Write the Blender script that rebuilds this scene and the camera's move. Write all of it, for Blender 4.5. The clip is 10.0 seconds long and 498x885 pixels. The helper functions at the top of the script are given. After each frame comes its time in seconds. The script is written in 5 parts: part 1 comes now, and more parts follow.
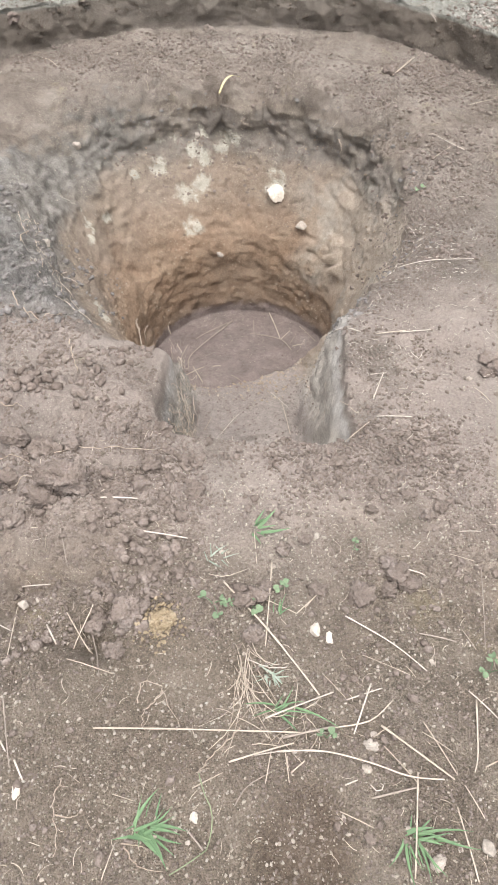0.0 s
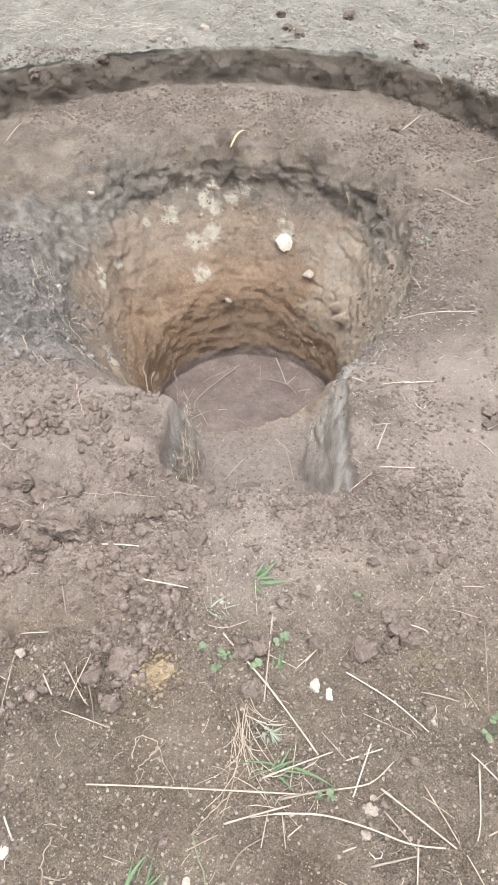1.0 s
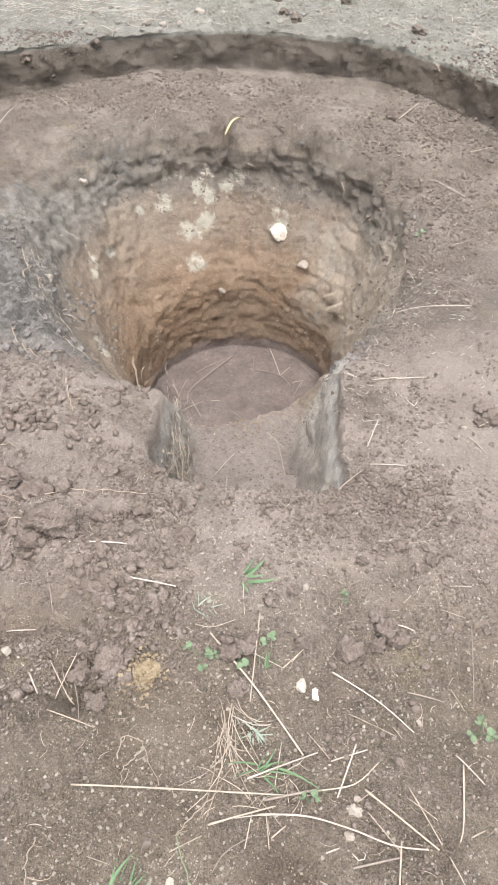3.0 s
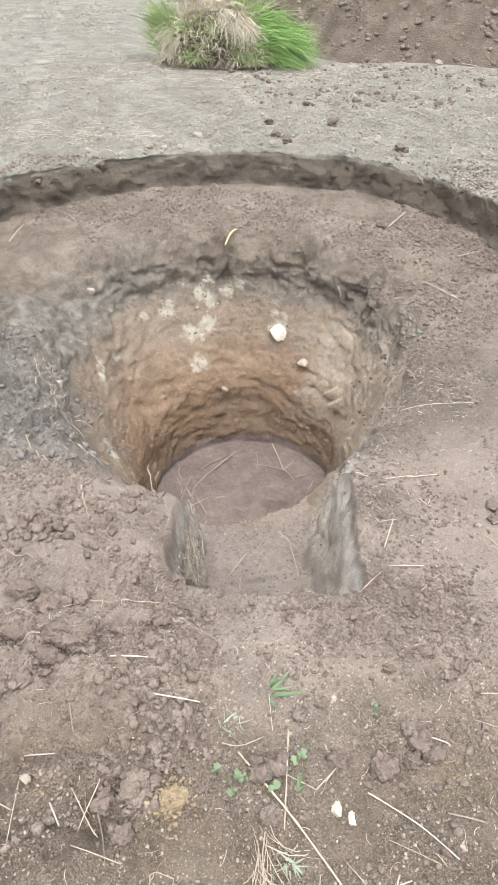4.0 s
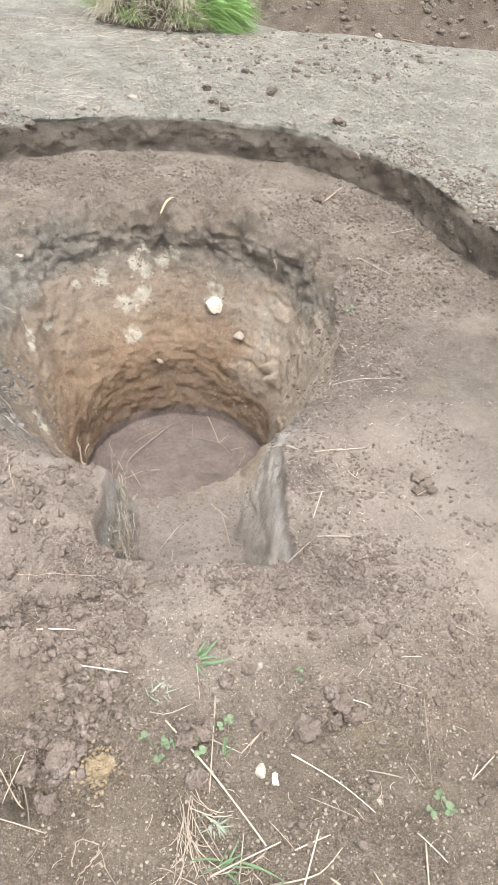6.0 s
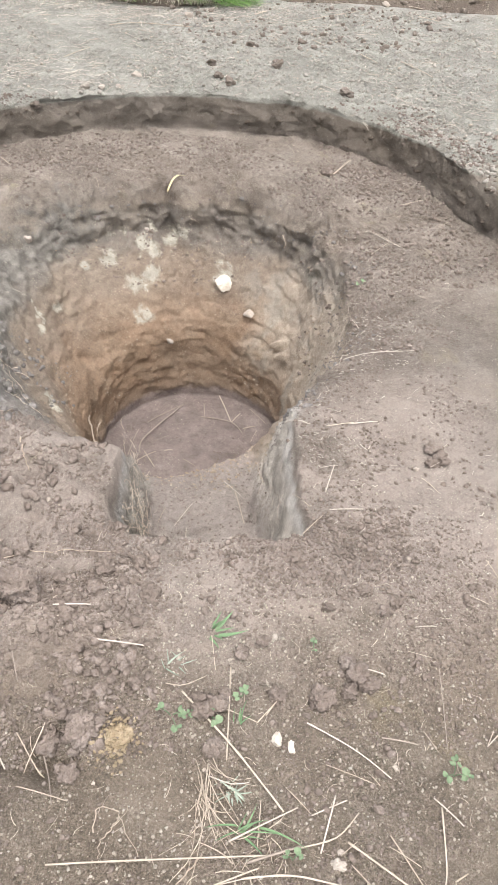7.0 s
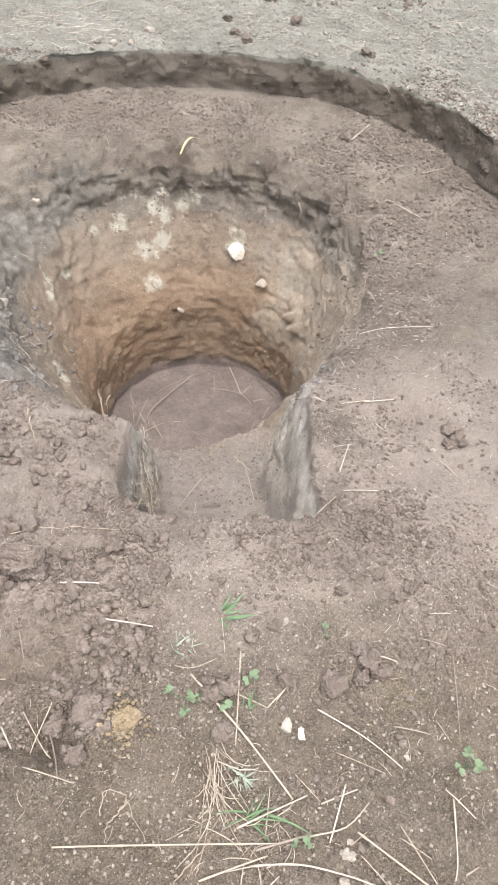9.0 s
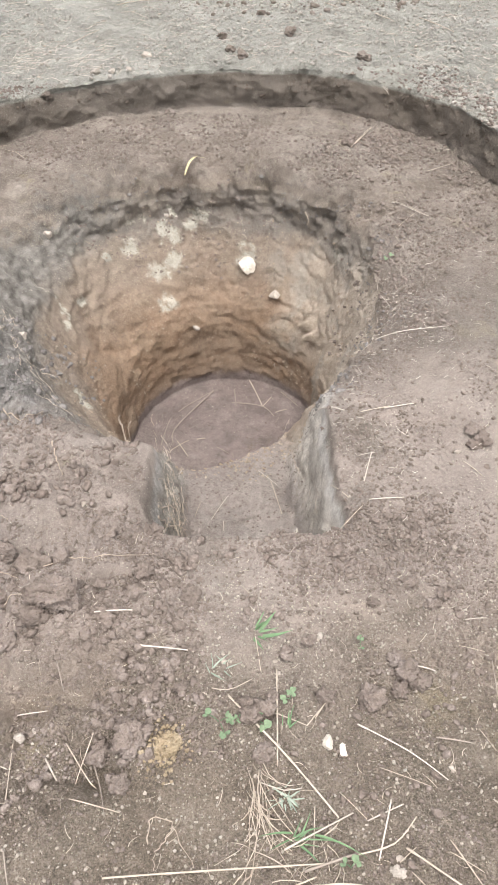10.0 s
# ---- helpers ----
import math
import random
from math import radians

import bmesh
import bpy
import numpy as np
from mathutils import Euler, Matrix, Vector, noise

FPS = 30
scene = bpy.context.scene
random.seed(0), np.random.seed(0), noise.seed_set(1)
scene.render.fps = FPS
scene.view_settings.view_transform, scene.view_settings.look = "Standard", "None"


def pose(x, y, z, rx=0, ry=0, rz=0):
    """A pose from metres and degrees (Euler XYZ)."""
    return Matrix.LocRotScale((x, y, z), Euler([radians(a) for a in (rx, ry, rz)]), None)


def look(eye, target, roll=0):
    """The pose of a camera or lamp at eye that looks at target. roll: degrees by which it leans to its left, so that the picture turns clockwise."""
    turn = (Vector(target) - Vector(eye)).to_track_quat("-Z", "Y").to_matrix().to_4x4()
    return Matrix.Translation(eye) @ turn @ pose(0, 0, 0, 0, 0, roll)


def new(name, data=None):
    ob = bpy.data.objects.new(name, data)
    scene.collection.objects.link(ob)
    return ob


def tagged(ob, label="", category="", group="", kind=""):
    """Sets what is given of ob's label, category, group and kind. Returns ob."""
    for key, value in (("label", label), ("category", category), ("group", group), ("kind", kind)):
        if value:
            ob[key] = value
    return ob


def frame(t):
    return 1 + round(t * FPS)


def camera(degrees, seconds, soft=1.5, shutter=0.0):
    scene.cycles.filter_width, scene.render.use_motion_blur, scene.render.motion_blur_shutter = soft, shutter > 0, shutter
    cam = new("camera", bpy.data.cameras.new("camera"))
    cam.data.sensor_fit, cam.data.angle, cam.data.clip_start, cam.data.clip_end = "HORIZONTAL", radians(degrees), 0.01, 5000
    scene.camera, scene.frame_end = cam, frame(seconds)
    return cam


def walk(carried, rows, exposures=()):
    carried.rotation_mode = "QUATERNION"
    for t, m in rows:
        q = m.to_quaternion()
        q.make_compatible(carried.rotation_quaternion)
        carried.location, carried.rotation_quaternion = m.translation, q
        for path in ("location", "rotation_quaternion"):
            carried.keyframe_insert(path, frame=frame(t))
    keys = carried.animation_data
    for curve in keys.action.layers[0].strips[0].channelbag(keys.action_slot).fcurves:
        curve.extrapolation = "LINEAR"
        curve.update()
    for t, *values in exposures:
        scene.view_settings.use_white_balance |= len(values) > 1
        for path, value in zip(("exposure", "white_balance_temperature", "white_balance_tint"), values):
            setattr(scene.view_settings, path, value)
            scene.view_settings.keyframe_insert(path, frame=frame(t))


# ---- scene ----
cam = camera(41.5, 10.0, 0.9)
PATH = [
    (0, (-0.018, 0.186, 1.08), (-0.008, 1.522, -0.409), 0.8),
    (0.5, (-0.014, 0.188, 1.083), (-0.016, 1.527, -0.402), 0.1),
    (1, (-0.013, 0.198, 1.097), (-0.023, 1.62, -0.309), 1.3),
    (1.5, (-0.004, 0.207, 1.102), (0.013, 1.624, -0.31), 1.9),
    (2, (0.003, 0.216, 1.102), (-0.003, 1.604, -0.338), 0.7),
    (3.5, (-0.005, 0.224, 1.118), (0.001, 1.628, -0.306), 2.5),
    (4, (-0.054, 0.238, 1.145), (-0.035, 1.807, -0.095), 1.0),
    (4.5, (-0.085, 0.266, 1.163), (0.006, 1.875, -0.021), 5.6),
    (5, (-0.056, 0.267, 1.154), (0.143, 1.798, -0.117), 6.3),
    (5.5, (-0.04, 0.25, 1.145), (0.165, 1.758, -0.153), 7.1),
    (5.7, (-0.037, 0.242, 1.149), (0.169, 1.759, -0.137), 6.6),
    (7, (-0.028, 0.223, 1.132), (0.134, 1.702, -0.205), 3.7),
    (7.5, (-0.032, 0.229, 1.129), (0.111, 1.718, -0.199), 3.9),
    (8, (-0.036, 0.245, 1.123), (0.108, 1.701, -0.241), 4.4),
    (8.5, (-0.03, 0.26, 1.119), (0.103, 1.684, -0.279), 3.5),
    (9, (-0.041, 0.268, 1.118), (0.103, 1.682, -0.289), 4.6),
    (9.5, (-0.042, 0.267, 1.114), (0.102, 1.677, -0.298), 4.0),
    (10, (-0.025, 0.278, 1.136), (0.034, 1.713, -0.255), -2.1),
]
walk(cam, [(t, look(eye, target, roll)) for t, eye, target, roll in PATH], [(0.0, 0.89, 6550, 12), (3.5, 0.89, 6550, 12), (4.5, 0.95, 6700, 10), (5.5, 0.98, 6700, 10), (7.0, 0.93, 6600, 12), (10.0, 0.91, 6600, 12)])

# ---- light ----
world = bpy.data.worlds.new("overcast_sky")
scene.world = world
world.use_nodes = True
wn = world.node_tree
sky = wn.nodes.new("ShaderNodeTexSky")
sky.sky_type, sky.sun_disc = "NISHITA", False
sky.sun_elevation, sky.sun_rotation = radians(74), radians(173)
sky.air_density, sky.dust_density, sky.ozone_density = 1.0, 7.0, 0.4
veil = wn.nodes.new("ShaderNodeHueSaturation")      # cloud cover greys the sky
veil.inputs["Saturation"].default_value = 0.35
wn.links.new(sky.outputs[0], veil.inputs["Color"])
wn.links.new(veil.outputs[0], wn.nodes["Background"].inputs[0])
wn.nodes["Background"].inputs[1].default_value = 0.14
sun_data = bpy.data.lights.new("sun", "SUN")
sun_data.energy, sun_data.angle, sun_data.color = 1.35, radians(110), (1.0, 0.98, 0.95)
sun = new("sun", sun_data)
sun.matrix_world = look((0.2, 0.7, 5.8), (0, 2.3, 0))


# ---- node helpers ----
class Nodes:
    """Short hand for building one material."""

    def __init__(self, name):
        self.mat = bpy.data.materials.new(name)
        self.mat.use_nodes = True
        self.tree = self.mat.node_tree
        self.bsdf = self.tree.nodes["Principled BSDF"]
        self.pos = self.add("ShaderNodeNewGeometry")

    def add(self, kind):
        return self.tree.nodes.new(kind)

    def link(self, a, b):
        self.tree.links.new(a, b)

    def put(self, socket, v):
        if isinstance(v, bpy.types.NodeSocket):
            self.link(v, socket)
        elif isinstance(v, tuple) and len(v) == 3 and socket.type == "RGBA":
            socket.default_value = (*v, 1)
        else:
            socket.default_value = v

    def math(self, op, a, b=0.0, c=0.0):
        n = self.add("ShaderNodeMath")
        n.operation = op
        for s, v in zip(n.inputs, (a, b, c)):
            self.put(s, v)
        return n.outputs[0]

    def noise(self, scale, detail=4, rough=0.6, where=None, distort=0.0):
        n = self.add("ShaderNodeTexNoise")
        n.inputs["Scale"].default_value, n.inputs["Detail"].default_value = scale, detail
        n.inputs["Roughness"].default_value, n.inputs["Distortion"].default_value = rough, distort
        self.link(where or self.pos.outputs["Position"], n.inputs["Vector"])
        return n.outputs["Fac"]

    def cells(self, scale, feature="F1"):
        n = self.add("ShaderNodeTexVoronoi")
        n.feature = feature
        n.inputs["Scale"].default_value = scale
        self.link(self.pos.outputs["Position"], n.inputs["Vector"])
        return n

    def step(self, v, a, b, lo=0.0, hi=1.0):
        n = self.add("ShaderNodeMapRange")
        n.interpolation_type = "SMOOTHSTEP"
        for s, x in zip(n.inputs, (v, a, b, lo, hi)):
            self.put(s, x)
        return n.outputs[0]

    def mix(self, fac, a, b, blend="MIX"):
        n = self.add("ShaderNodeMix")
        n.data_type, n.blend_type = "RGBA", blend
        self.put(n.inputs[0], fac)
        self.put(n.inputs[6], a)
        self.put(n.inputs[7], b)
        return n.outputs[2]

    def ramp(self, v, stops):
        n = self.add("ShaderNodeValToRGB")
        r = n.color_ramp
        while len(r.elements) < len(stops):
            r.elements.new(0.5)
        for e, (p, c) in zip(r.elements, stops):
            e.position, e.color = p, (*c, 1)
        self.link(v, n.inputs[0])
        return n.outputs[0]

    def bump(self, height, strength, distance, chain=None):
        n = self.add("ShaderNodeBump")
        n.inputs["Strength"].default_value, n.inputs["Distance"].default_value = strength, distance
        self.link(height, n.inputs["Height"])
        if chain is not None:
            self.link(chain, n.inputs["Normal"])
        return n.outputs[0]

    def done(self, color, rough=0.9, normal=None, spec=0.2):
        self.put(self.bsdf.inputs["Base Color"], color)
        self.put(self.bsdf.inputs["Roughness"], rough)
        self.bsdf.inputs["Specular IOR Level"].default_value = spec
        if normal is not None:
            self.link(normal, self.bsdf.inputs["Normal"])
        return self.mat


PIT = (-0.08, 2.30)          # middle of the pit
FLOOR = -0.89                # its depth


def ground_material():
    m = Nodes("dug_soil")
    xyz = m.add("ShaderNodeSeparateXYZ")
    m.link(m.pos.outputs["Position"], xyz.inputs[0])
    x, y, z = xyz.outputs
    big, mid, fine = m.noise(1.7, 3), m.noise(9.0, 5, 0.62), m.noise(70.0, 4, 0.7)
    dx, dy = m.math("SUBTRACT", x, PIT[0]), m.math("SUBTRACT", y, PIT[1])
    rad = m.math("SQRT", m.math("ADD", m.math("MULTIPLY", dx, dx), m.math("MULTIPLY", dy, dy)))
    # loose trodden soil
    trod = m.ramp(mid, [(0.30, (0.215, 0.165, 0.132)), (0.50, (0.258, 0.201, 0.162)), (0.68, (0.305, 0.243, 0.199))])
    rosy = m.math("MULTIPLY", m.step(m.noise(2.6, 3), 0.34, 0.50), m.math("MULTIPLY", m.step(y, 0.65, 1.0), m.step(y, 2.0, 1.5)))
    rosy = m.math("MULTIPLY", rosy, m.step(m.math("MULTIPLY_ADD", big, 0.8, m.math("ABSOLUTE", x)), 1.7, 1.0))
    trod = m.mix(m.math("MULTIPLY", rosy, 0.5), trod, (0.345, 0.264, 0.222))
    rosy = m.math("MULTIPLY", rosy, m.step(z, -0.14, -0.06))
    sandy = m.step(m.noise(4.3, 4, 0.6, distort=0.6), 0.60, 0.72)
    trod = m.mix(m.math("MULTIPLY", sandy, 0.6), trod, (0.30, 0.235, 0.150))
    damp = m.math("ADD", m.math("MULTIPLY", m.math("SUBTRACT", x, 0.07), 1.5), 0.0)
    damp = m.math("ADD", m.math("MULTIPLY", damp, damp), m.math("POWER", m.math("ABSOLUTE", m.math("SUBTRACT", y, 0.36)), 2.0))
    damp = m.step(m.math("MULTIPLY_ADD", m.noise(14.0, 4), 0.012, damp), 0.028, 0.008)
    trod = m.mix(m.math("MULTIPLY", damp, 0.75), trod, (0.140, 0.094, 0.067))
    # pale crust of the field
    field = m.ramp(mid, [(0.30, (0.265, 0.237, 0.197)), (0.52, (0.345, 0.309, 0.260)), (0.70, (0.425, 0.384, 0.328))])
    # layers of the cut, bent by noise
    warp = m.math("MULTIPLY_ADD", m.math("SUBTRACT", m.noise(3.2, 5, 0.65), 0.5), 0.15, z)
    warp = m.math("MULTIPLY_ADD", m.math("SUBTRACT", m.noise(16.0, 4), 0.5), 0.07, warp)
    level = m.math("DIVIDE", m.math("ADD", warp, 0.92), 0.92)
    layers = m.ramp(level, [
        (0.00, (0.205, 0.147, 0.114)), (0.14, (0.265, 0.180, 0.125)), (0.34, (0.320, 0.216, 0.147)),
        (0.46, (0.310, 0.215, 0.153)), (0.58, (0.290, 0.220, 0.172)), (0.705, (0.285, 0.225, 0.182)),
        (0.755, (0.228, 0.198, 0.176)), (0.96, (0.215, 0.186, 0.164))])
    # right wall's pale dust, painted lighter still against the shade on that side
    dust_lift = m.math("MULTIPLY", m.math("MULTIPLY", m.step(m.math("MULTIPLY_ADD", m.math("SUBTRACT", mid, 0.5), 0.3, x), 0.12, 0.36), m.step(level, 0.15, 0.42)), m.step(y, 3.0, 2.78))
    dust_lift = m.math("MULTIPLY", dust_lift, m.math("MAXIMUM", m.step(level, 0.80, 0.69), m.step(y, 2.68, 2.50)))
    layers = m.mix(m.math("MULTIPLY", dust_lift, 0.85), layers, (0.48, 0.400, 0.333))
    layers = m.mix(1.0, layers, (1.02, 0.98, 0.96), "MULTIPLY")
    rust = m.step(m.noise(5.5, 4, 0.6), 0.56, 0.70)
    rust = m.math("MULTIPLY", rust, m.step(level, 0.62, 0.35))
    layers = m.mix(m.math("MULTIPLY", rust, 0.3), layers, (0.33, 0.185, 0.100))
    chalk = m.step(m.noise(7.0, 4, 0.55), 0.615, 0.68)
    band = m.math("MULTIPLY", m.step(level, 0.56, 0.64), m.step(level, 0.86, 0.80))
    layers = m.mix(m.math("MULTIPLY", m.math("MULTIPLY", chalk, band), 0.85), layers, (0.60, 0.54, 0.45))
    grey = m.math("MULTIPLY", m.step(m.noise(4.1, 3), 0.52, 0.64), m.step(x, 0.05, 0.35))
    layers = m.mix(m.math("MULTIPLY", grey, 0.6), layers, (0.37, 0.325, 0.285))
    layers = m.mix(m.step(mid, 0.35, 0.7, 0.0, 0.22), layers, (0.36, 0.29, 0.22))
    base = m.mix(m.step(m.math("MULTIPLY_ADD", mid, 0.05, z), -0.080, -0.035), layers, trod)
    # faces beside the step painted paler, to offset the shade inside the slot
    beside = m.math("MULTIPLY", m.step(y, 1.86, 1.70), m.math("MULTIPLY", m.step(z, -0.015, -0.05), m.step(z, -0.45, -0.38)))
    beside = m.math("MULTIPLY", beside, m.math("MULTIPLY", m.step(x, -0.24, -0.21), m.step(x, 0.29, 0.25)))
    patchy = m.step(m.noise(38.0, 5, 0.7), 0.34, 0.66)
    lifted_face = m.mix(m.step(x, -0.05, 0.05), m.mix(patchy, (0.27, 0.232, 0.204), (0.44, 0.385, 0.343)), m.mix(patchy, (0.52, 0.447, 0.390), (0.66, 0.575, 0.510)))
    base = m.mix(m.math("MULTIPLY", beside, 0.9), base, lifted_face)
    # trodden step of the entrance
    tread = m.math("MULTIPLY", m.step(y, 1.98, 1.86), m.math("MULTIPLY", m.step(x, -0.20, -0.15), m.step(x, 0.20, 0.13)))
    tread = m.math("MULTIPLY", tread, m.math("MULTIPLY", m.step(z, -0.22, -0.30), m.step(z, -0.44, -0.39)))
    base = m.mix(m.math("MULTIPLY", tread, 0.85), base, m.mix(mid, (0.27, 0.204, 0.172), (0.42, 0.328, 0.282)))
    # lumps of chalky marl in the wall
    for cx, cy, cz, size in ((-0.263, 3.116, -0.232, 0.045), (-0.216, 3.088, -0.252, 0.040), (-0.415, 3.04, -0.279, 0.045), (-0.13, 3.147, -0.235, 0.042),
                             (-0.075, 3.155, -0.20, 0.028), (-0.226, 3.006, -0.341, 0.055), (-0.293, 2.958, -0.362, 0.045), (-0.252, 2.864, -0.467, 0.045),
                             (0.107, 3.0, -0.345, 0.060), (-0.509, 2.964, -0.277, 0.025), (-0.609, 2.719, -0.342, 0.035), (-0.712, 2.198, -0.159, 0.055),
                             (-0.65, 1.95, -0.09, 0.045), (-0.60, 1.80, -0.06, 0.040), (-0.80, 2.31, -0.13, 0.035)):
        off = m.add("ShaderNodeVectorMath")
        off.operation = "DISTANCE"
        m.link(m.pos.outputs["Position"], off.inputs[0])
        off.inputs[1].default_value = (cx, cy, cz)
        near = m.math("MULTIPLY_ADD", m.math("SUBTRACT", m.noise(26.0, 4, 0.6), 0.5), size * 2.6, off.outputs["Value"])
        base = m.mix(m.step(near, size * 1.15, size * 0.45, 0.0, 0.8), base, (0.54, 0.485, 0.41))
    # grey topsoil laid bare along the broken edge
    bare = m.math("MULTIPLY", m.step(m.math("MULTIPLY_ADD", m.math("SUBTRACT", mid, 0.5), 0.5, rad), 0.99, 0.86), m.step(m.math("MULTIPLY_ADD", m.math("SUBTRACT", mid, 0.5), 0.4, x), -0.40, -0.56))
    bare = m.math("MULTIPLY", bare, m.math("MULTIPLY", m.step(m.math("MULTIPLY_ADD", mid, 0.1, z), -0.19, -0.13), m.step(y, 1.52, 1.72)))
    base = m.mix(m.math("MULTIPLY", bare, 0.85), base, m.mix(m.step(m.noise(19.0, 4, 0.65), 0.35, 0.65), (0.160, 0.141, 0.125), (0.31, 0.277, 0.250)))
    # floor of the pit
    bottom = m.ramp(mid, [(0.3, (0.200, 0.145, 0.127)), (0.55, (0.280, 0.208, 0.180)), (0.72, (0.345, 0.262, 0.228))])
    base = m.mix(m.step(m.math("MULTIPLY_ADD", m.math("SUBTRACT", m.noise(8.0, 5, 0.65), 0.5), 0.09, z), -0.835, -0.868), base, bottom)
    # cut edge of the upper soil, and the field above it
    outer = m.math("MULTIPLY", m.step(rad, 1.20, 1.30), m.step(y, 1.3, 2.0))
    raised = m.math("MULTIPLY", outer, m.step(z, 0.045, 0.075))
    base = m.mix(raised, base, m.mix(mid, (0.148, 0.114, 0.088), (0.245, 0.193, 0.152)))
    top = m.math("MULTIPLY", outer, m.step(m.math("MULTIPLY_ADD", mid, 0.02, z), 0.186, 0.200))
    base = m.mix(top, base, field)
    # grains: a mosaic of crumbs in loose patches, pale grit, smooth trodden mud between
    warp2 = m.add("ShaderNodeTexNoise")
    warp2.inputs["Scale"].default_value, warp2.inputs["Detail"].default_value = 60.0, 3
    m.link(m.pos.outputs["Position"], warp2.inputs["Vector"])
    bent = m.add("ShaderNodeVectorMath")
    bent.operation = "MULTIPLY_ADD"
    m.link(warp2.outputs["Color"], bent.inputs[0])
    bent.inputs[1].default_value = (0.005, 0.005, 0.005)
    m.link(m.pos.outputs["Position"], bent.inputs[2])
    loose = m.step(m.noise(5.0, 4, 0.65), 0.40, 0.60, 0.6, 1.0)
    loose = m.math("MULTIPLY", loose, m.step(z, -0.16, -0.02, 0.62, 1.0))
    loose = m.math("MULTIPLY", loose, m.math("SUBTRACT", 1.0, m.math("MULTIPLY", rosy, 0.5)))
    heights, value = [], None
    for scale, weight in ((150.0, 0.08), (300.0, 0.40), (560.0, 0.52)):
        cell = m.add("ShaderNodeTexVoronoi")
        cell.inputs["Scale"].default_value = scale
        m.link(bent.outputs[0], cell.inputs["Vector"])
        pick = m.add("ShaderNodeSeparateColor")
        m.link(cell.outputs["Color"], pick.inputs[0])
        part_of = m.math("MULTIPLY", pick.outputs[0], weight)
        value = part_of if value is None else m.math("ADD", value, part_of)
        heights.append(m.math("MULTIPLY_ADD", m.math("POWER", cell.outputs["Distance"], 1.6), -1.5, m.math("MULTIPLY", pick.outputs[1], 0.12)))
    shade = m.step(value, 0.22, 0.78)
    base = m.mix(m.math("MULTIPLY", m.math("SUBTRACT", 1.0, shade), m.math("MULTIPLY", loose, 0.55)), base, m.mix(1.0, base, (0.50, 0.48, 0.46), "MULTIPLY"))
    base = m.mix(m.math("MULTIPLY", shade, m.math("MULTIPLY", loose, 0.60)), base, m.mix(1.0, base, (1.48, 1.49, 1.50), "MULTIPLY"))
    base = m.mix(m.step(fine, 0.30, 0.70, 0.0, 0.30), base, m.mix(0.25, base, (0.08, 0.065, 0.055)))
    dust = m.math("MULTIPLY", m.step(m.noise(3.4, 4, 0.6), 0.42, 0.70), m.math("MULTIPLY", m.step(y, 1.9, 2.4), m.step(z, -0.08, -0.03)))
    base = m.mix(dust, base, m.mix(1.0, base, (1.12, 1.12, 1.13), "MULTIPLY"))
    lumpy = m.noise(48.0, 6, 0.75)
    lumpy = m.math("MULTIPLY_ADD", m.math("SUBTRACT", lumpy, 0.52), m.math("SUBTRACT", 1.0, m.math("MULTIPLY", dust, 0.6)), 0.52)
    lumpy = m.math("MULTIPLY_ADD", m.math("SUBTRACT", lumpy, 0.52), m.math("SUBTRACT", 1.0, m.math("MULTIPLY", rosy, 0.5)), 0.52)
    base = m.mix(m.step(lumpy, 0.50, 0.34, 0.0, 0.45), base, m.mix(1.0, base, (0.52, 0.50, 0.48), "MULTIPLY"))
    base = m.mix(m.step(lumpy, 0.53, 0.68, 0.0, 0.40), base, m.mix(1.0, base, (1.5, 1.52, 1.54), "MULTIPLY"))
    grit = m.cells(230.0)
    keep = m.add("ShaderNodeSeparateColor")
    m.link(grit.outputs["Color"], keep.inputs[0])
    pale = m.math("MULTIPLY", m.step(grit.outputs["Distance"], 0.34, 0.22), m.step(m.noise(6.0, 2), 0.38, 0.58))
    pale = m.math("MULTIPLY", pale, m.step(keep.outputs[0], 0.86, 0.89))
    base = m.mix(m.math("MULTIPLY", pale, 0.8), base, (0.58, 0.50, 0.39))
    base = m.mix(m.step(big, 0.3, 0.7, 0.0, 0.22), base, m.mix(0.5, base, (0.44, 0.39, 0.35)))
    base = m.mix(1.0, base, (0.895, 1.0, 1.07), "MULTIPLY")
    # colour warmed and raised below ground level, against the dim blue skylight there
    cut = m.math("MULTIPLY", m.step(z, -0.03, -0.10), m.step(z, -0.87, -0.80))
    cut = m.math("MULTIPLY", cut, m.math("SUBTRACT", 1.0, tread))
    base = m.mix(cut, base, m.mix(1.0, base, (1.07, 1.035, 0.985), "MULTIPLY"))
    warm = m.step(m.math("MULTIPLY_ADD", m.noise(2.0, 3), 0.5, y), 1.35, 0.95)
    base = m.mix(warm, base, m.mix(1.0, base, (0.98, 0.95, 0.89), "MULTIPLY"))
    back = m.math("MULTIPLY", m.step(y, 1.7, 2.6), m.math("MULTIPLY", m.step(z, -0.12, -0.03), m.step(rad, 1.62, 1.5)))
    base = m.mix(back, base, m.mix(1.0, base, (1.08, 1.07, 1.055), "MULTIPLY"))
    crumbly = m.math("MULTIPLY", m.noise(34.0, 7, 0.78), m.math("SUBTRACT", 1.0, m.math("MULTIPLY", dust, 0.6)))
    n0 = m.bump(m.math("MULTIPLY", crumbly, m.math("SUBTRACT", 1.0, m.math("MULTIPLY", rosy, 0.6))), 0.8, 0.015)
    n1 = m.bump(m.math("MULTIPLY", heights[0], loose), 0.75, 0.0028, n0)
    n2 = m.bump(m.math("MULTIPLY", heights[1], loose), 1.0, 0.0032, n1)
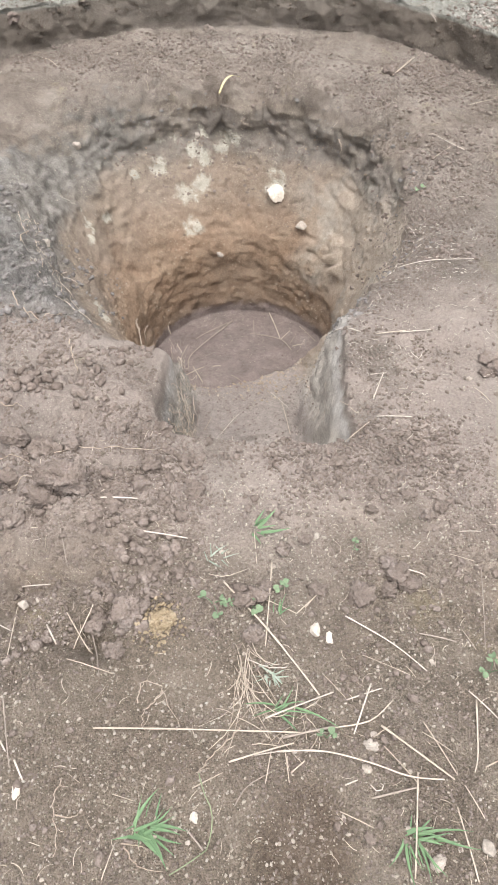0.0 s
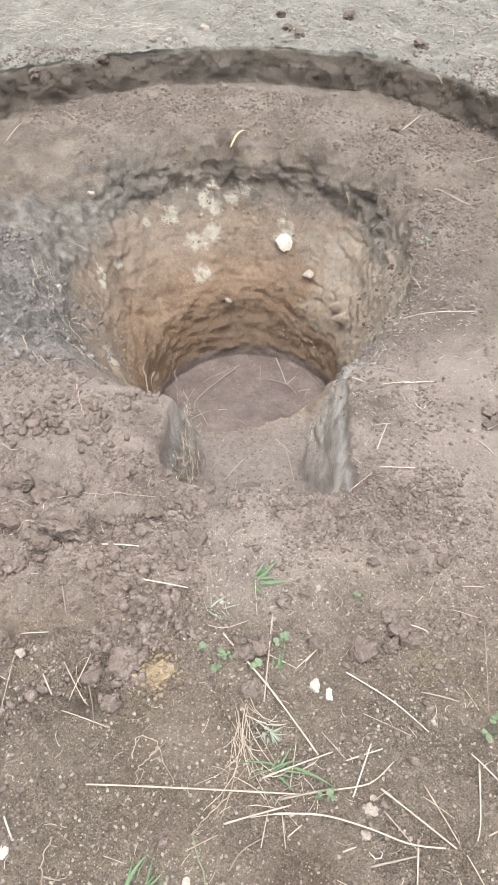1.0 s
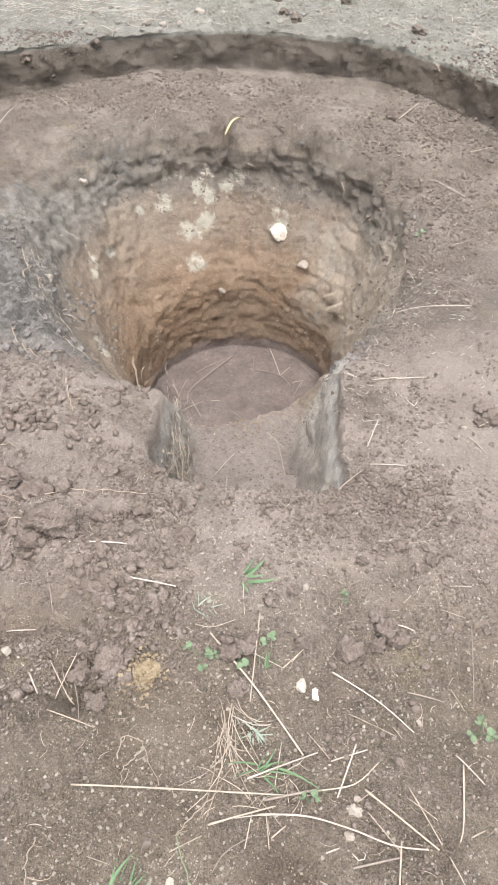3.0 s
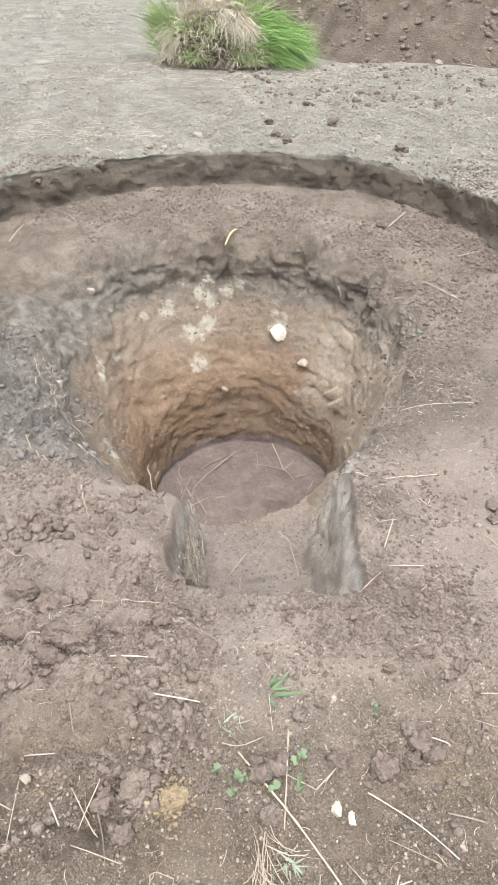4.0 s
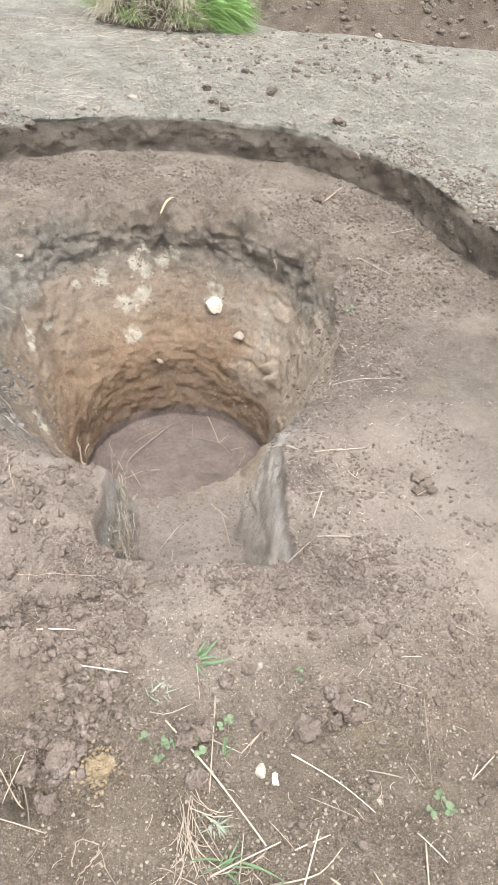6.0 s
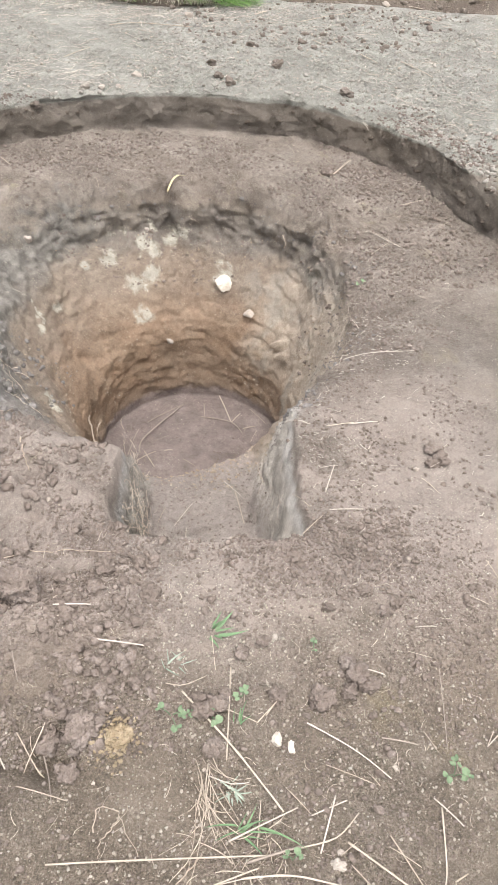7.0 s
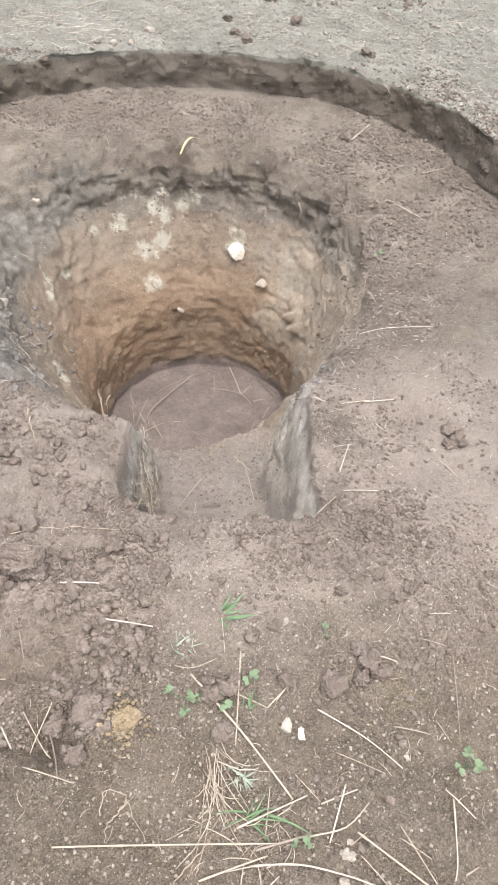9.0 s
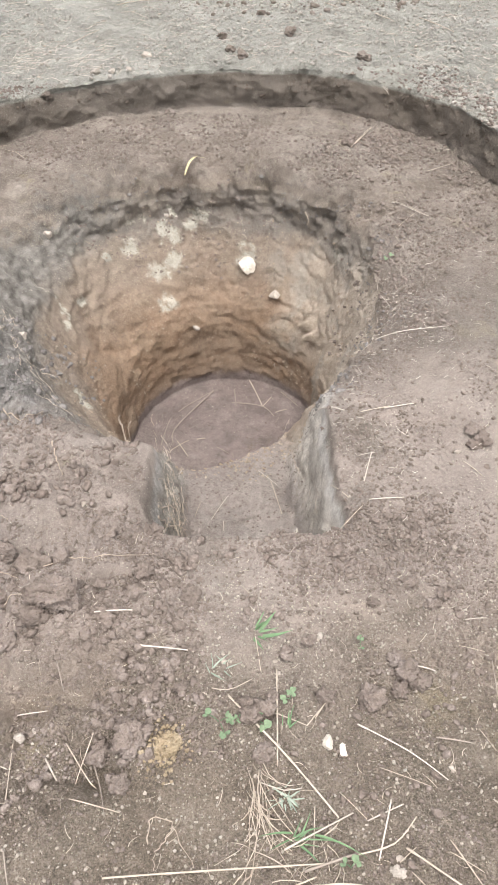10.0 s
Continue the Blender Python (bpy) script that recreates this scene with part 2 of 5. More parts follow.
    n3 = m.bump(m.math("ADD", m.math("MULTIPLY", heights[2], loose), m.math("MULTIPLY", fine, 0.6)), 0.9, 0.0016, n2)
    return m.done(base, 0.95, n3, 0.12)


def soil_material(name, dark, mid_c, light, pale=0.0, coarse=1.0):
    """Loose soil, clods and crumbs, each island and object a little different."""
    m = Nodes(name)
    info = m.add("ShaderNodeObjectInfo")
    n1, n2 = m.noise(22.0 / coarse, 5, 0.65), m.noise(160.0 / coarse, 3, 0.7)
    c = m.ramp(n1, [(0.3, dark), (0.52, mid_c), (0.72, light)])
    vary = m.math("ADD", m.math("MULTIPLY", m.pos.outputs["Random Per Island"], 0.6), m.math("MULTIPLY", info.outputs["Random"], 0.4))
    c = m.mix(m.step(vary, 0.45, 0.95, 0.0, 0.30), c, light)
    c = m.mix(m.step(vary, 0.55, 0.05, 0.0, 0.30), c, dark)
    c = m.mix(m.step(n2, 0.35, 0.7, 0.0, 0.25), c, dark)
    c = m.mix(1.0, c, (0.94, 1.0, 1.07), "MULTIPLY")
    if pale:
        c = m.mix(m.step(m.pos.outputs["Random Per Island"], 1 - pale, 1 - pale + 0.02), c, (0.46, 0.415, 0.355))
    cell = m.cells(240.0 / coarse)
    pick = m.add("ShaderNodeSeparateColor")
    m.link(cell.outputs["Color"], pick.inputs[0])
    c = m.mix(m.step(pick.outputs[0], 0.0, 1.0, 0.30, 0.0), c, dark)
    rough = m.bump(m.math("ADD", n1, n2), 0.6, 0.005 * coarse)
    rough = m.bump(m.math("MULTIPLY_ADD", cell.outputs["Distance"], -1.0, pick.outputs[1]), 0.8, 0.0028 * coarse, rough)
    return m.done(c, 0.95, rough, 0.12)


def plant_material(name, dark, light, along=30.0, rough=0.65, spec=0.25):
    m = Nodes(name)
    info = m.add("ShaderNodeObjectInfo")
    n = m.noise(along, 3)
    v = m.math("ADD", m.math("MULTIPLY", m.pos.outputs["Random Per Island"], 0.45), m.math("MULTIPLY", info.outputs["Random"], 0.25))
    v = m.math("ADD", v, m.math("MULTIPLY", n, 0.45))
    return m.done(m.ramp(v, [(0.15, dark), (0.9, light)]), rough, m.bump(n, 0.3, 0.001), spec)


def stone_material(name, a, b):
    m = Nodes(name)
    info = m.add("ShaderNodeObjectInfo")
    n1, n2 = m.noise(45.0, 5, 0.65), m.noise(300.0, 3)
    c = m.ramp(m.math("MULTIPLY_ADD", info.outputs["Random"], 0.3, n1), [(0.3, b), (0.7, a)])
    c = m.mix(m.step(n2, 0.4, 0.75, 0.0, 0.45), c, b)
    return m.done(c, 0.92, m.bump(m.math("ADD", n1, n2), 0.8, 0.004), 0.15)


SOIL = ground_material()
CLOD = soil_material("crumbly_clod", (0.162, 0.127, 0.104), (0.252, 0.201, 0.166), (0.355, 0.293, 0.248))
CRUMB = soil_material("soil_crumbs", (0.160, 0.125, 0.102), (0.262, 0.208, 0.171), (0.375, 0.310, 0.262), 0.012)
HEAP = soil_material("spoil_soil", (0.105, 0.083, 0.065), (0.170, 0.136, 0.108), (0.255, 0.212, 0.173), 0.0, 3.0)
HEAPCRUMB = soil_material("spoil_crumbs", (0.17, 0.137, 0.110), (0.27, 0.221, 0.181), (0.39, 0.33, 0.28))
FIELDCRUMB = soil_material("field_crumbs", (0.28, 0.248, 0.208), (0.41, 0.367, 0.313), (0.51, 0.462, 0.40), 0.05)
GRIT = soil_material("pale_grit", (0.31, 0.26, 0.20), (0.44, 0.375, 0.30), (0.62, 0.56, 0.475))
OCHRE = soil_material("ochre_sand", (0.28, 0.210, 0.130), (0.40, 0.310, 0.200), (0.52, 0.425, 0.30))
STRAW = plant_material("dry_straw", (0.255, 0.205, 0.155), (0.56, 0.50, 0.42), 70.0)
PALESTRAW = plant_material("bleached_straw", (0.31, 0.27, 0.225), (0.62, 0.57, 0.505), 70.0)
GREYSTRAW = plant_material("weathered_straw", (0.20, 0.168, 0.140), (0.38, 0.33, 0.285), 40.0)
GREENSTRAW = plant_material("greenish_stem", (0.14, 0.19, 0.11), (0.34, 0.38, 0.24), 12.0)
ROOT = plant_material("dry_root", (0.27, 0.21, 0.16), (0.56, 0.49, 0.41), 60.0)
GREEN = plant_material("green_blade", (0.065, 0.130, 0.065), (0.200, 0.310, 0.165), 45.0, 0.6, 0.35)
LUSH = plant_material("lush_grass", (0.115, 0.250, 0.065), (0.340, 0.530, 0.195), 9.0, 0.55, 0.3)
LEAFGREEN = plant_material("clover_leaf", (0.085, 0.140, 0.085), (0.190, 0.260, 0.160), 110.0, 0.75, 0.15)
DRYGRASS = plant_material("dry_grass", (0.32, 0.285, 0.225), (0.72, 0.67, 0.57), 12.0)
YELLOW = plant_material("yellow_leaf", (0.40, 0.36, 0.16), (0.66, 0.60, 0.36), 30.0)
STONE = stone_material("pale_stone", (0.45, 0.405, 0.355), (0.27, 0.235, 0.195))
CHALK = stone_material("chalk_block", (0.74, 0.69, 0.61), (0.52, 0.46, 0.39))


# ---- shape of the ground ----
def hashed(ix, iy, iz, seed):
    h = (ix * 374761393 + iy * 668265263 + iz * 2147483647 + seed * 974634777) & 0xFFFFFFFF
    h = ((h ^ (h >> 13)) * 1274126177) & 0xFFFFFFFF
    return ((h ^ (h >> 16)) & 0xFFFF) / 65535.0


def value_noise(x, y, z, seed):
    ix, iy, iz = (np.floor(v).astype(np.int64) for v in (x, y, z))
    fx, fy, fz = x - ix, y - iy, z - iz
    fx, fy, fz = (f * f * (3 - 2 * f) for f in (fx, fy, fz))
    total = 0.0
    for a in (0, 1):
        for b in (0, 1):
            for c in (0, 1):
                w = (fx if a else 1 - fx) * (fy if b else 1 - fy) * (fz if c else 1 - fz)
                total = total + w * hashed(ix + a, iy + b, iz + c, seed)
    return total - 0.5


def fbm(x, y, z, scale, octaves=4, seed=0, gain=0.5):
    total, amp = 0.0, 1.0
    for i in range(octaves):
        total = total + amp * value_noise(x * scale, y * scale, z * scale, seed + 7 * i)
        scale, amp = scale * 2.03, amp * gain
    return total


def lumps(x, y, scale, seed):
    """Rounded clods: 1 in the middle of each cell, 0 between them."""
    gx, gy = np.floor(x * scale).astype(np.int64), np.floor(y * scale).astype(np.int64)
    best = np.full(np.shape(x), 9.0)
    for a in (-1, 0, 1):
        for b in (-1, 0, 1):
            px = gx + a + hashed(gx + a, gy + b, gx * 0, seed)
            py = gy + b + hashed(gx + a, gy + b, gx * 0 + 1, seed)
            size = 0.5 + 0.7 * hashed(gx + a, gy + b, gx * 0 + 2, seed)
            best = np.minimum(best, np.hypot(x * scale - px, y * scale - py) / size)
    return np.clip(1 - best * best, 0, 1)


def smooth(v, a, b):
    t = np.clip((v - a) / (b - a), 0, 1)
    return t * t * (3 - 2 * t)


def around(table, theta):
    """A radius given every 15 degrees from -180, smoothly joined."""
    n = len(table)
    u = (np.degrees(theta) + 180) / 360 * n
    i = np.floor(u).astype(int)
    f = u - i
    p = [np.take(table, (i + k) % n) for k in (-1, 0, 1, 2)]
    return p[1] + 0.5 * f * (p[2] - p[0] + f * (2 * p[0] - 5 * p[1] + 4 * p[2] - p[3] + f * (3 * (p[1] - p[2]) + p[3] - p[0])))


RIM = np.array([.80, .69, .68, .72, .78, .82, .83, .78, .70, .64, .61, .60, .62, .66, .74, .81, .86, .91, .92, .91, .92, .94, .94, .88])
BASE = np.array([.385, .395, .405, .415, .42, .44, .45, .43, .42, .43, .43, .435, .445, .455, .485, .515, .535, .535, .522, .497, .467, .44, .405, .385])
LIP = np.array([1.5, 1.5, 1.5, 1.5, 1.5, 1.5, 1.5, 1.5, 1.5, 1.5, 1.5, 1.4, 1.33, 1.30, 1.36, 1.46, 1.55, 1.60, 1.60, 1.56, 1.55, 1.52, 1.34, 1.30])


def lip_height(theta):
    d = np.degrees(theta)
    return 0.165 * smooth(np.abs(np.mod(d - 90 + 180, 360) - 180), 130, 85)


def field_slope(y):
    return 0.05 * (np.clip(y, 4.3, 13.0) - 4.3)


def make_ground():
    dense = np.radians(np.arange(-126, -54, 0.17))
    rest = np.radians(np.arange(-54, 234, 0.52))
    th = np.concatenate([dense, rest])
    th = np.mod(th + np.pi, 2 * np.pi) - np.pi
    rim = around(RIM, th)
    jag = 0.034 * value_noise(np.cos(th) * 6, np.sin(th) * 6, th * 0, 3) + 0.035 * value_noise(np.cos(th) * 15, np.sin(th) * 15, th * 0, 4) + 0.015 * value_noise(np.cos(th) * 40, np.sin(th) * 40, th * 0, 6)
    base, lip, high = around(BASE, th), around(LIP, th), lip_height(th)
    base = base + 0.03 * fbm(np.cos(th), np.sin(th), th * 0, 3.5, 4, 12)
    lip = lip + 0.05 * fbm(np.cos(th) * 1.5, np.sin(th) * 1.5, th * 0, 3.2, 4, 11)
    R, Z = [], []
    for u in np.linspace(0.01, 1, 36)[:-1]:                       # floor
        R.append(base * u), Z.append(base * 0 + FLOOR)
    top = -0.055 - 0.03 * smooth(np.sin(th), 0.2, 0.8) * (0.5 + value_noise(np.cos(th) * 11, np.sin(th) * 11, th * 0, 5))
    roll = 0.045 - 0.012 * smooth(np.sin(th), -0.3, 0.4) + 0.04 * smooth(-np.cos(th), 0.5, 0.95) * smooth(np.sin(th), -0.1, 0.2) + 0.05 * smooth(np.cos(th - radians(0)), 0.45, 0.95)
    for u in np.linspace(0, 1, 150)[:-1]:                         # wall
        z = FLOOR + (-0.055 - FLOOR) * u
        bent_z = z + 0.10 * u * (1 - u) * 4 * fbm(np.cos(th), np.sin(th), th * 0 + z, 2.6, 3, 15)
        steps = [-0.89, -0.86, -0.80, -0.60, -0.54, -0.48, -0.38, -0.30, -0.23, -0.19, -0.10, -0.055]
        g_back = np.interp(bent_z, steps, [0.0, 0.01, 0.03, 0.10, 0.16, 0.25, 0.46, 0.64, 0.80, 0.91, 0.975, 1.0])
        g_left = np.interp(bent_z, steps, [0.0, 0.0, 0.01, 0.07, 0.13, 0.21, 0.34, 0.44, 0.55, 0.62, 0.82, 1.0])
        g_side = np.interp(bent_z, steps, [0.0, 0.01, 0.03, 0.12, 0.18, 0.26, 0.40, 0.52, 0.64, 0.70, 0.86, 1.0])
        g_front = np.interp(bent_z, steps, [0.0, 0.0, 0.01, 0.05, 0.08, 0.13, 0.26, 0.46, 0.63, 0.72, 0.88, 1.0])
        turn = np.degrees(th)
        g_back = g_side + (g_back - g_side) * smooth(np.abs(turn - 86), 62, 34)
        g_back = g_back + (g_left - g_back) * smooth(np.abs(np.mod(turn - 168 + 180, 360) - 180), 52, 22)
        g = g_front + (g_back - g_front) * smooth(np.sin(th), -0.4, 0.3)
        R.append(base + (rim - base) * g + jag * smooth(g, 0.70, 1.0)), Z.append(base * 0 + z + (top + 0.055) * u ** 6)
    for u in np.linspace(0, 1, 150)[:-1]:                         # terrace
        r = rim + jag * (1 - smooth(u, 0, 0.5)) + (lip - rim) * u
        fall = np.exp(-(lip - rim) * u / roll)
        R.append(r), Z.append(top * fall + 0.035 * smooth(PIT[1] + r * np.sin(th), 2.5, 3.6))
    under = 0.03
    for u in np.linspace(0, 1, 26)[:-1]:                          # cut edge
        foot = 0.035 * smooth(PIT[1] + lip * np.sin(th), 2.5, 3.6)
        R.append(lip - under * np.sin(u * np.pi) * 0.3 * smooth(high, 0.02, 0.1) + 0.02 * u), Z.append(foot + high * u ** 0.8)
    start, keep = lip + 0.02, smooth(high, 0.0, 0.06)
    for u in np.concatenate([np.linspace(0, 1.1, 170), 1.1 * 1.11 ** np.arange(1, 56)]):
        r = start + u
        foot = 0.035 * smooth(PIT[1] + lip * np.sin(th), 2.5, 3.6)
        y = PIT[1] + r * np.sin(th)
        R.append(r), Z.append(foot * ((1 - smooth(u, 0, .2)) * (1 - keep) + keep) + high + field_slope(y) + 0.012 * smooth(u, 0, 0.05) * keep)
    R, Z = np.array(R), np.array(Z)
    X, Y = PIT[0] + R * np.cos(th), PIT[1] + R * np.sin(th)
    # the entrance step cut into the near side
    wob = 0.030 * value_noise(X * 0, Y * 11, Z * 11, 21) + 0.003 * value_noise(X * 0, Y * 34, Z * 34, 24)
    m = smooth(X + 0.5 * wob, -0.230, -0.150) * smooth(X + wob, 0.232, 0.135) * smooth(Y + 0.045 * value_noise(X * 9, Y * 0, Z * 0, 22) + 0.02 * value_noise(X * 31, Y * 0, Z * 0, 23), 1.165, 1.235) * (Y < 2.1)
    step = -0.335 - 0.10 * (Y - 1.25)
    inside = np.minimum(Z, step)
    Z = Z + m * (inside - Z)
    # loose heap of soil beside the entrance
    mound = 0.055 * np.exp(-(((X + 0.42) / 0.22) ** 2 + ((Y - 1.28) / 0.24) ** 2)) * (R > rim)
    Z = Z + mound * (1 - m)
    # roughness, along the normal
    P = np.stack([X, Y, Z], -1)
    du = np.gradient(P, axis=0)
    dv = np.roll(P, -1, 1) - np.roll(P, 1, 1)
    N = np.cross(dv, du)
    N /= np.linalg.norm(N, axis=-1, keepdims=True) + 1e-9
    N[N[..., 2] < -0.2] *= 1
    rows = np.arange(len(R))[:, None] + 0 * R
    is_floor, is_wall = rows < 35, (rows >= 35) & (rows < 184)
    is_lip = (rows >= 333) & (rows < 358)
    far = smooth(R, 2.6, 8.0)
    flat = ~(is_floor | is_wall | (is_lip & (high[None, :] + 0 * R > 0.02)))
    raised = flat & (rows >= 358) & (high[None, :] + 0 * R > 0.05)
    rough = fbm(X, Y, Z, 4.0, 3, 31) * 0.020 + fbm(X, Y, Z, 40.0, 2, 32, 0.65) * 0.009
    left = smooth(X, -0.02, -0.30) * smooth(Y, 0.35, 0.8) * smooth(Y, 1.75, 1.35)
    wx, wy = X + fbm(X, Y, Z * 0, 22.0, 3, 42) * 0.016, Y + fbm(X, Y, Z * 0, 22.0, 3, 43) * 0.016
    patch = smooth(fbm(X, Y, Z * 0, 3.0, 3, 41), -0.12, 0.22)
    clods = lumps(wx, wy, 38.0, 5) * 0.0025 * patch + np.maximum(0, fbm(X, Y, Z * 0, 60.0, 3, 45, 0.6)) * 0.006 * smooth(Y, 2.0, 1.5) * patch
    path = smooth(fbm(X, Y, Z * 0, 2.2, 3, 44), -0.25, 0.05) * smooth(Y, 0.78, 1.0) * smooth(Y, 2.3, 1.9) * smooth(X, -0.2, 0.0)
    rough = rough + fbm(X, Y, Z * 0, 26.0, 3, 33, 0.62) * 0.016 * smooth(Y, 2.2, 2.8)
    west = smooth(X, -0.42, -0.55) * smooth(Y, 1.5, 1.7) * smooth(Y, 2.7, 2.4)
    rough = rough + west * (fbm(X, Y, Z, 10.0, 4, 34, 0.62) * 0.065 + np.abs(fbm(X, Y, Z, 24.0, 3, 35)) * 0.045)
    clods, rough = clods * (1 - 0.75 * path), rough * (1 - 0.35 * path)
    clods = clods + (1 - m) * left * (np.maximum(0, fbm(X, Y, Z * 0, 7.0, 4, 7, 0.6)) * 0.075 + lumps(wx, wy, 20.0, 9) * 0.008 * smooth(fbm(X, Y, Z * 0, 6.0, 2, 46), -0.05, 0.2))
    wall = fbm(X, Y, Z * 1.3, 4.0, 2, 51) * 0.028 + fbm(X, Y, Z * 1.4, 18.0, 4, 52, 0.62) * 0.015
    ledge = np.maximum(0, fbm(X, Y, Z * 2.6, 7.0, 3, 53) - 0.15) * 0.045
    upper = smooth(Z, -0.30, -0.16)
    wall = wall * (1 + 0.5 * upper) + ledge * smooth(Z, -0.62, -0.5)
    wall = wall * smooth(Z, FLOOR, FLOOR + 0.05) * smooth(Z, -0.05, -0.14)
    # broken topsoil, alike on both sides of the edge
    near_rim = smooth(R - rim, 0.16, 0.02) * smooth(Z, -0.32, -0.20) * (~is_floor) * (1 - m)
    broken = fbm(X, Y, Z, 8.0, 3, 57) * 0.050 + np.abs(fbm(X, Y, Z * 0.8, 17.0, 2, 58)) * 0.022 + fbm(X, Y, Z, 38.0, 2, 59) * 0.010
    broken = broken * (0.55 + 0.30 * smooth(Y, 2.1, 2.7))
    for hx, hy, hz, size, deep in ((0.361, 2.68, -0.507, 0.019, 0.095), (0.376, 2.63, -0.533, 0.016, 0.080), (-0.590, 2.58, -0.446, 0.013, 0.06),
                                   (-0.586, 2.494, -0.485, 0.012, 0.05), (-0.50, 2.48, -0.668, 0.014, 0.06), (-0.165, 2.82, -0.564, 0.016, 0.045),
                                   (0.093, 2.811, -0.66, 0.026, 0.035), (0.155, 2.775, -0.613, 0.024, 0.035)):
        wall = wall - deep * np.exp(-((X - hx) ** 2 + (Y - hy) ** 2 + ((Z - hz) * 0.7) ** 2) / (size * size))
    disp = near_rim * broken + np.where(is_wall, wall, 0) + np.where(is_floor, (fbm(X, Y, Z, 7.0, 4, 61) * 0.020 + lumps(X, Y, 30.0, 62) * 0.004) * (1 - (R / base) ** 8), 0)
    edge = smooth(high, 0.01, 0.06)[None, :]
    disp = disp + np.where(is_lip, edge * (fbm(X, Y, Z, 9.0, 4, 71) * 0.035 + fbm(X, Y, Z, 36.0, 3, 72) * 0.014), 0)
    disp = disp + np.where(flat, (rough * (1 - 0.8 * smooth(R, 2.6, 3.6)) + clods * smooth(R, 3.2, 2.5) * np.where(raised, 1.1, 1.0)) * (1 - 0.5 * smooth(R - rim, 0.05, -0.0)), 0)
    disp = disp + flat * far * fbm(X, Y, Z, 0.9, 3, 81) * 0.03
    sides = 4 * m * (1 - m) * (Y < 1.9)
    disp = disp + sides * (fbm(X, Y, Z, 11.0, 3, 85) * 0.022 + fbm(X, Y, Z, 45.0, 2, 86) * 0.005)
    chunk = lumps(th * 0.72 + 0.02 * fbm(X, Y, Z, 20, 2, 87), Z + 0.02 * fbm(X, Y, Z, 20, 2, 88), 15.0, 89) * 0.014 + np.abs(fbm(X, Y, Z, 26.0, 3, 90)) * 0.020
    disp = disp - chunk * near_rim * is_wall * smooth(Z, -0.19, -0.13) * smooth(Z, -0.05, -0.09) * smooth(np.sin(th), 0.35, 0.75)
    P = P + N * disp[..., None]
    n_row, n_col = R.shape
    co = P.reshape(-1, 3)
    middle = np.array([[PIT[0], PIT[1], FLOOR]])
    co = np.concatenate([co, middle])
    i, j = np.meshgrid(np.arange(n_row - 1), np.arange(n_col), indexing="ij")
    k = (j + 1) % n_col
    quads = np.stack([i * n_col + j, (i + 1) * n_col + j, (i + 1) * n_col + k, i * n_col + k], -1).reshape(-1, 4)
    jj = np.arange(n_col)
    tris = np.stack([np.full(n_col, len(co) - 1), jj, (jj + 1) % n_col], -1)
    me = bpy.data.meshes.new("ground")
    me.vertices.add(len(co))
    me.vertices.foreach_set("co", co.astype(np.float32).ravel())
    loops = np.concatenate([quads.ravel(), tris.ravel()]).astype(np.int32)
    starts = np.concatenate([np.arange(len(quads)) * 4, len(quads) * 4 + np.arange(len(tris)) * 3]).astype(np.int32)
    me.loops.add(len(loops))
    me.loops.foreach_set("vertex_index", loops)
    me.polygons.add(len(starts))
    me.polygons.foreach_set("loop_start", starts)
    me.update(calc_edges=True)
    me.validate()
    me.shade_smooth()
    me.materials.append(SOIL)
    return tagged(new("ground", me), "brown dug soil with a round pit and a trodden ledge", "ground", kind="structure")


ground = make_ground()
bpy.context.view_layer.update()


def drop(x, y, high=3.0):
    """The ground's height and normal under a point."""
    hit, place, normal, _ = ground.ray_cast((x, y, high), (0, 0, -1))
    return (place.z, normal) if hit else (0.0, Vector((0, 0, 1)))


# ---- the spoil heap behind ----
def make_heap():
    nx, ny = 230, 170
    xs, ys = np.linspace(-2.2, 8.5, nx), np.linspace(5.4, 13.5, ny)
    X, Y = np.meshgrid(xs, ys)
    front = 5.95 + 0.75 * np.maximum(0, 0.7 - X) + 0.25 * fbm(X, X * 0, X * 0, 0.8, 3, 91)
    d = Y - front
    h = 1.5 * (1 - np.exp(-np.maximum(d, 0) / 1.9)) * smooth(X, -1.3, 1.4) - 0.14 * smooth(-d, -0.35, 0.3) - 0.25 * smooth(X, -0.6, -1.6)
    edge = smooth(Y, 13.5, 11.5) * smooth(X, 8.5, 7.0)
    base = 0.2 + field_slope(Y)
    Z = base + (h + fbm(X, Y, X * 0, 0.9, 4, 92) * 0.22 * smooth(d, 0, 0.8) + (fbm(X, Y, X * 0, 3.5, 3, 93, 0.6) * 0.14 + fbm(X, Y, X * 0, 9.0, 2, 94) * 0.12) * smooth(d, 0, 0.4)) * edge - 0.3 * (1 - edge)
    bm_co = np.stack([X, Y, Z], -1).reshape(-1, 3)
    i, j = np.meshgrid(np.arange(ny - 1), np.arange(nx - 1), indexing="ij")
    q = np.stack([i * nx + j, i * nx + j + 1, (i + 1) * nx + j + 1, (i + 1) * nx + j], -1).reshape(-1, 4)
    me = bpy.data.meshes.new("soil_bank")
    me.from_pydata(bm_co.tolist(), [], q.tolist())
    me.shade_smooth()
    me.materials.append(HEAP)
    return tagged(new("soil_bank", me), "long bank of loose brown dug-out soil on the field", "soil bank")


spoil_heap = make_heap()
bpy.context.view_layer.update()


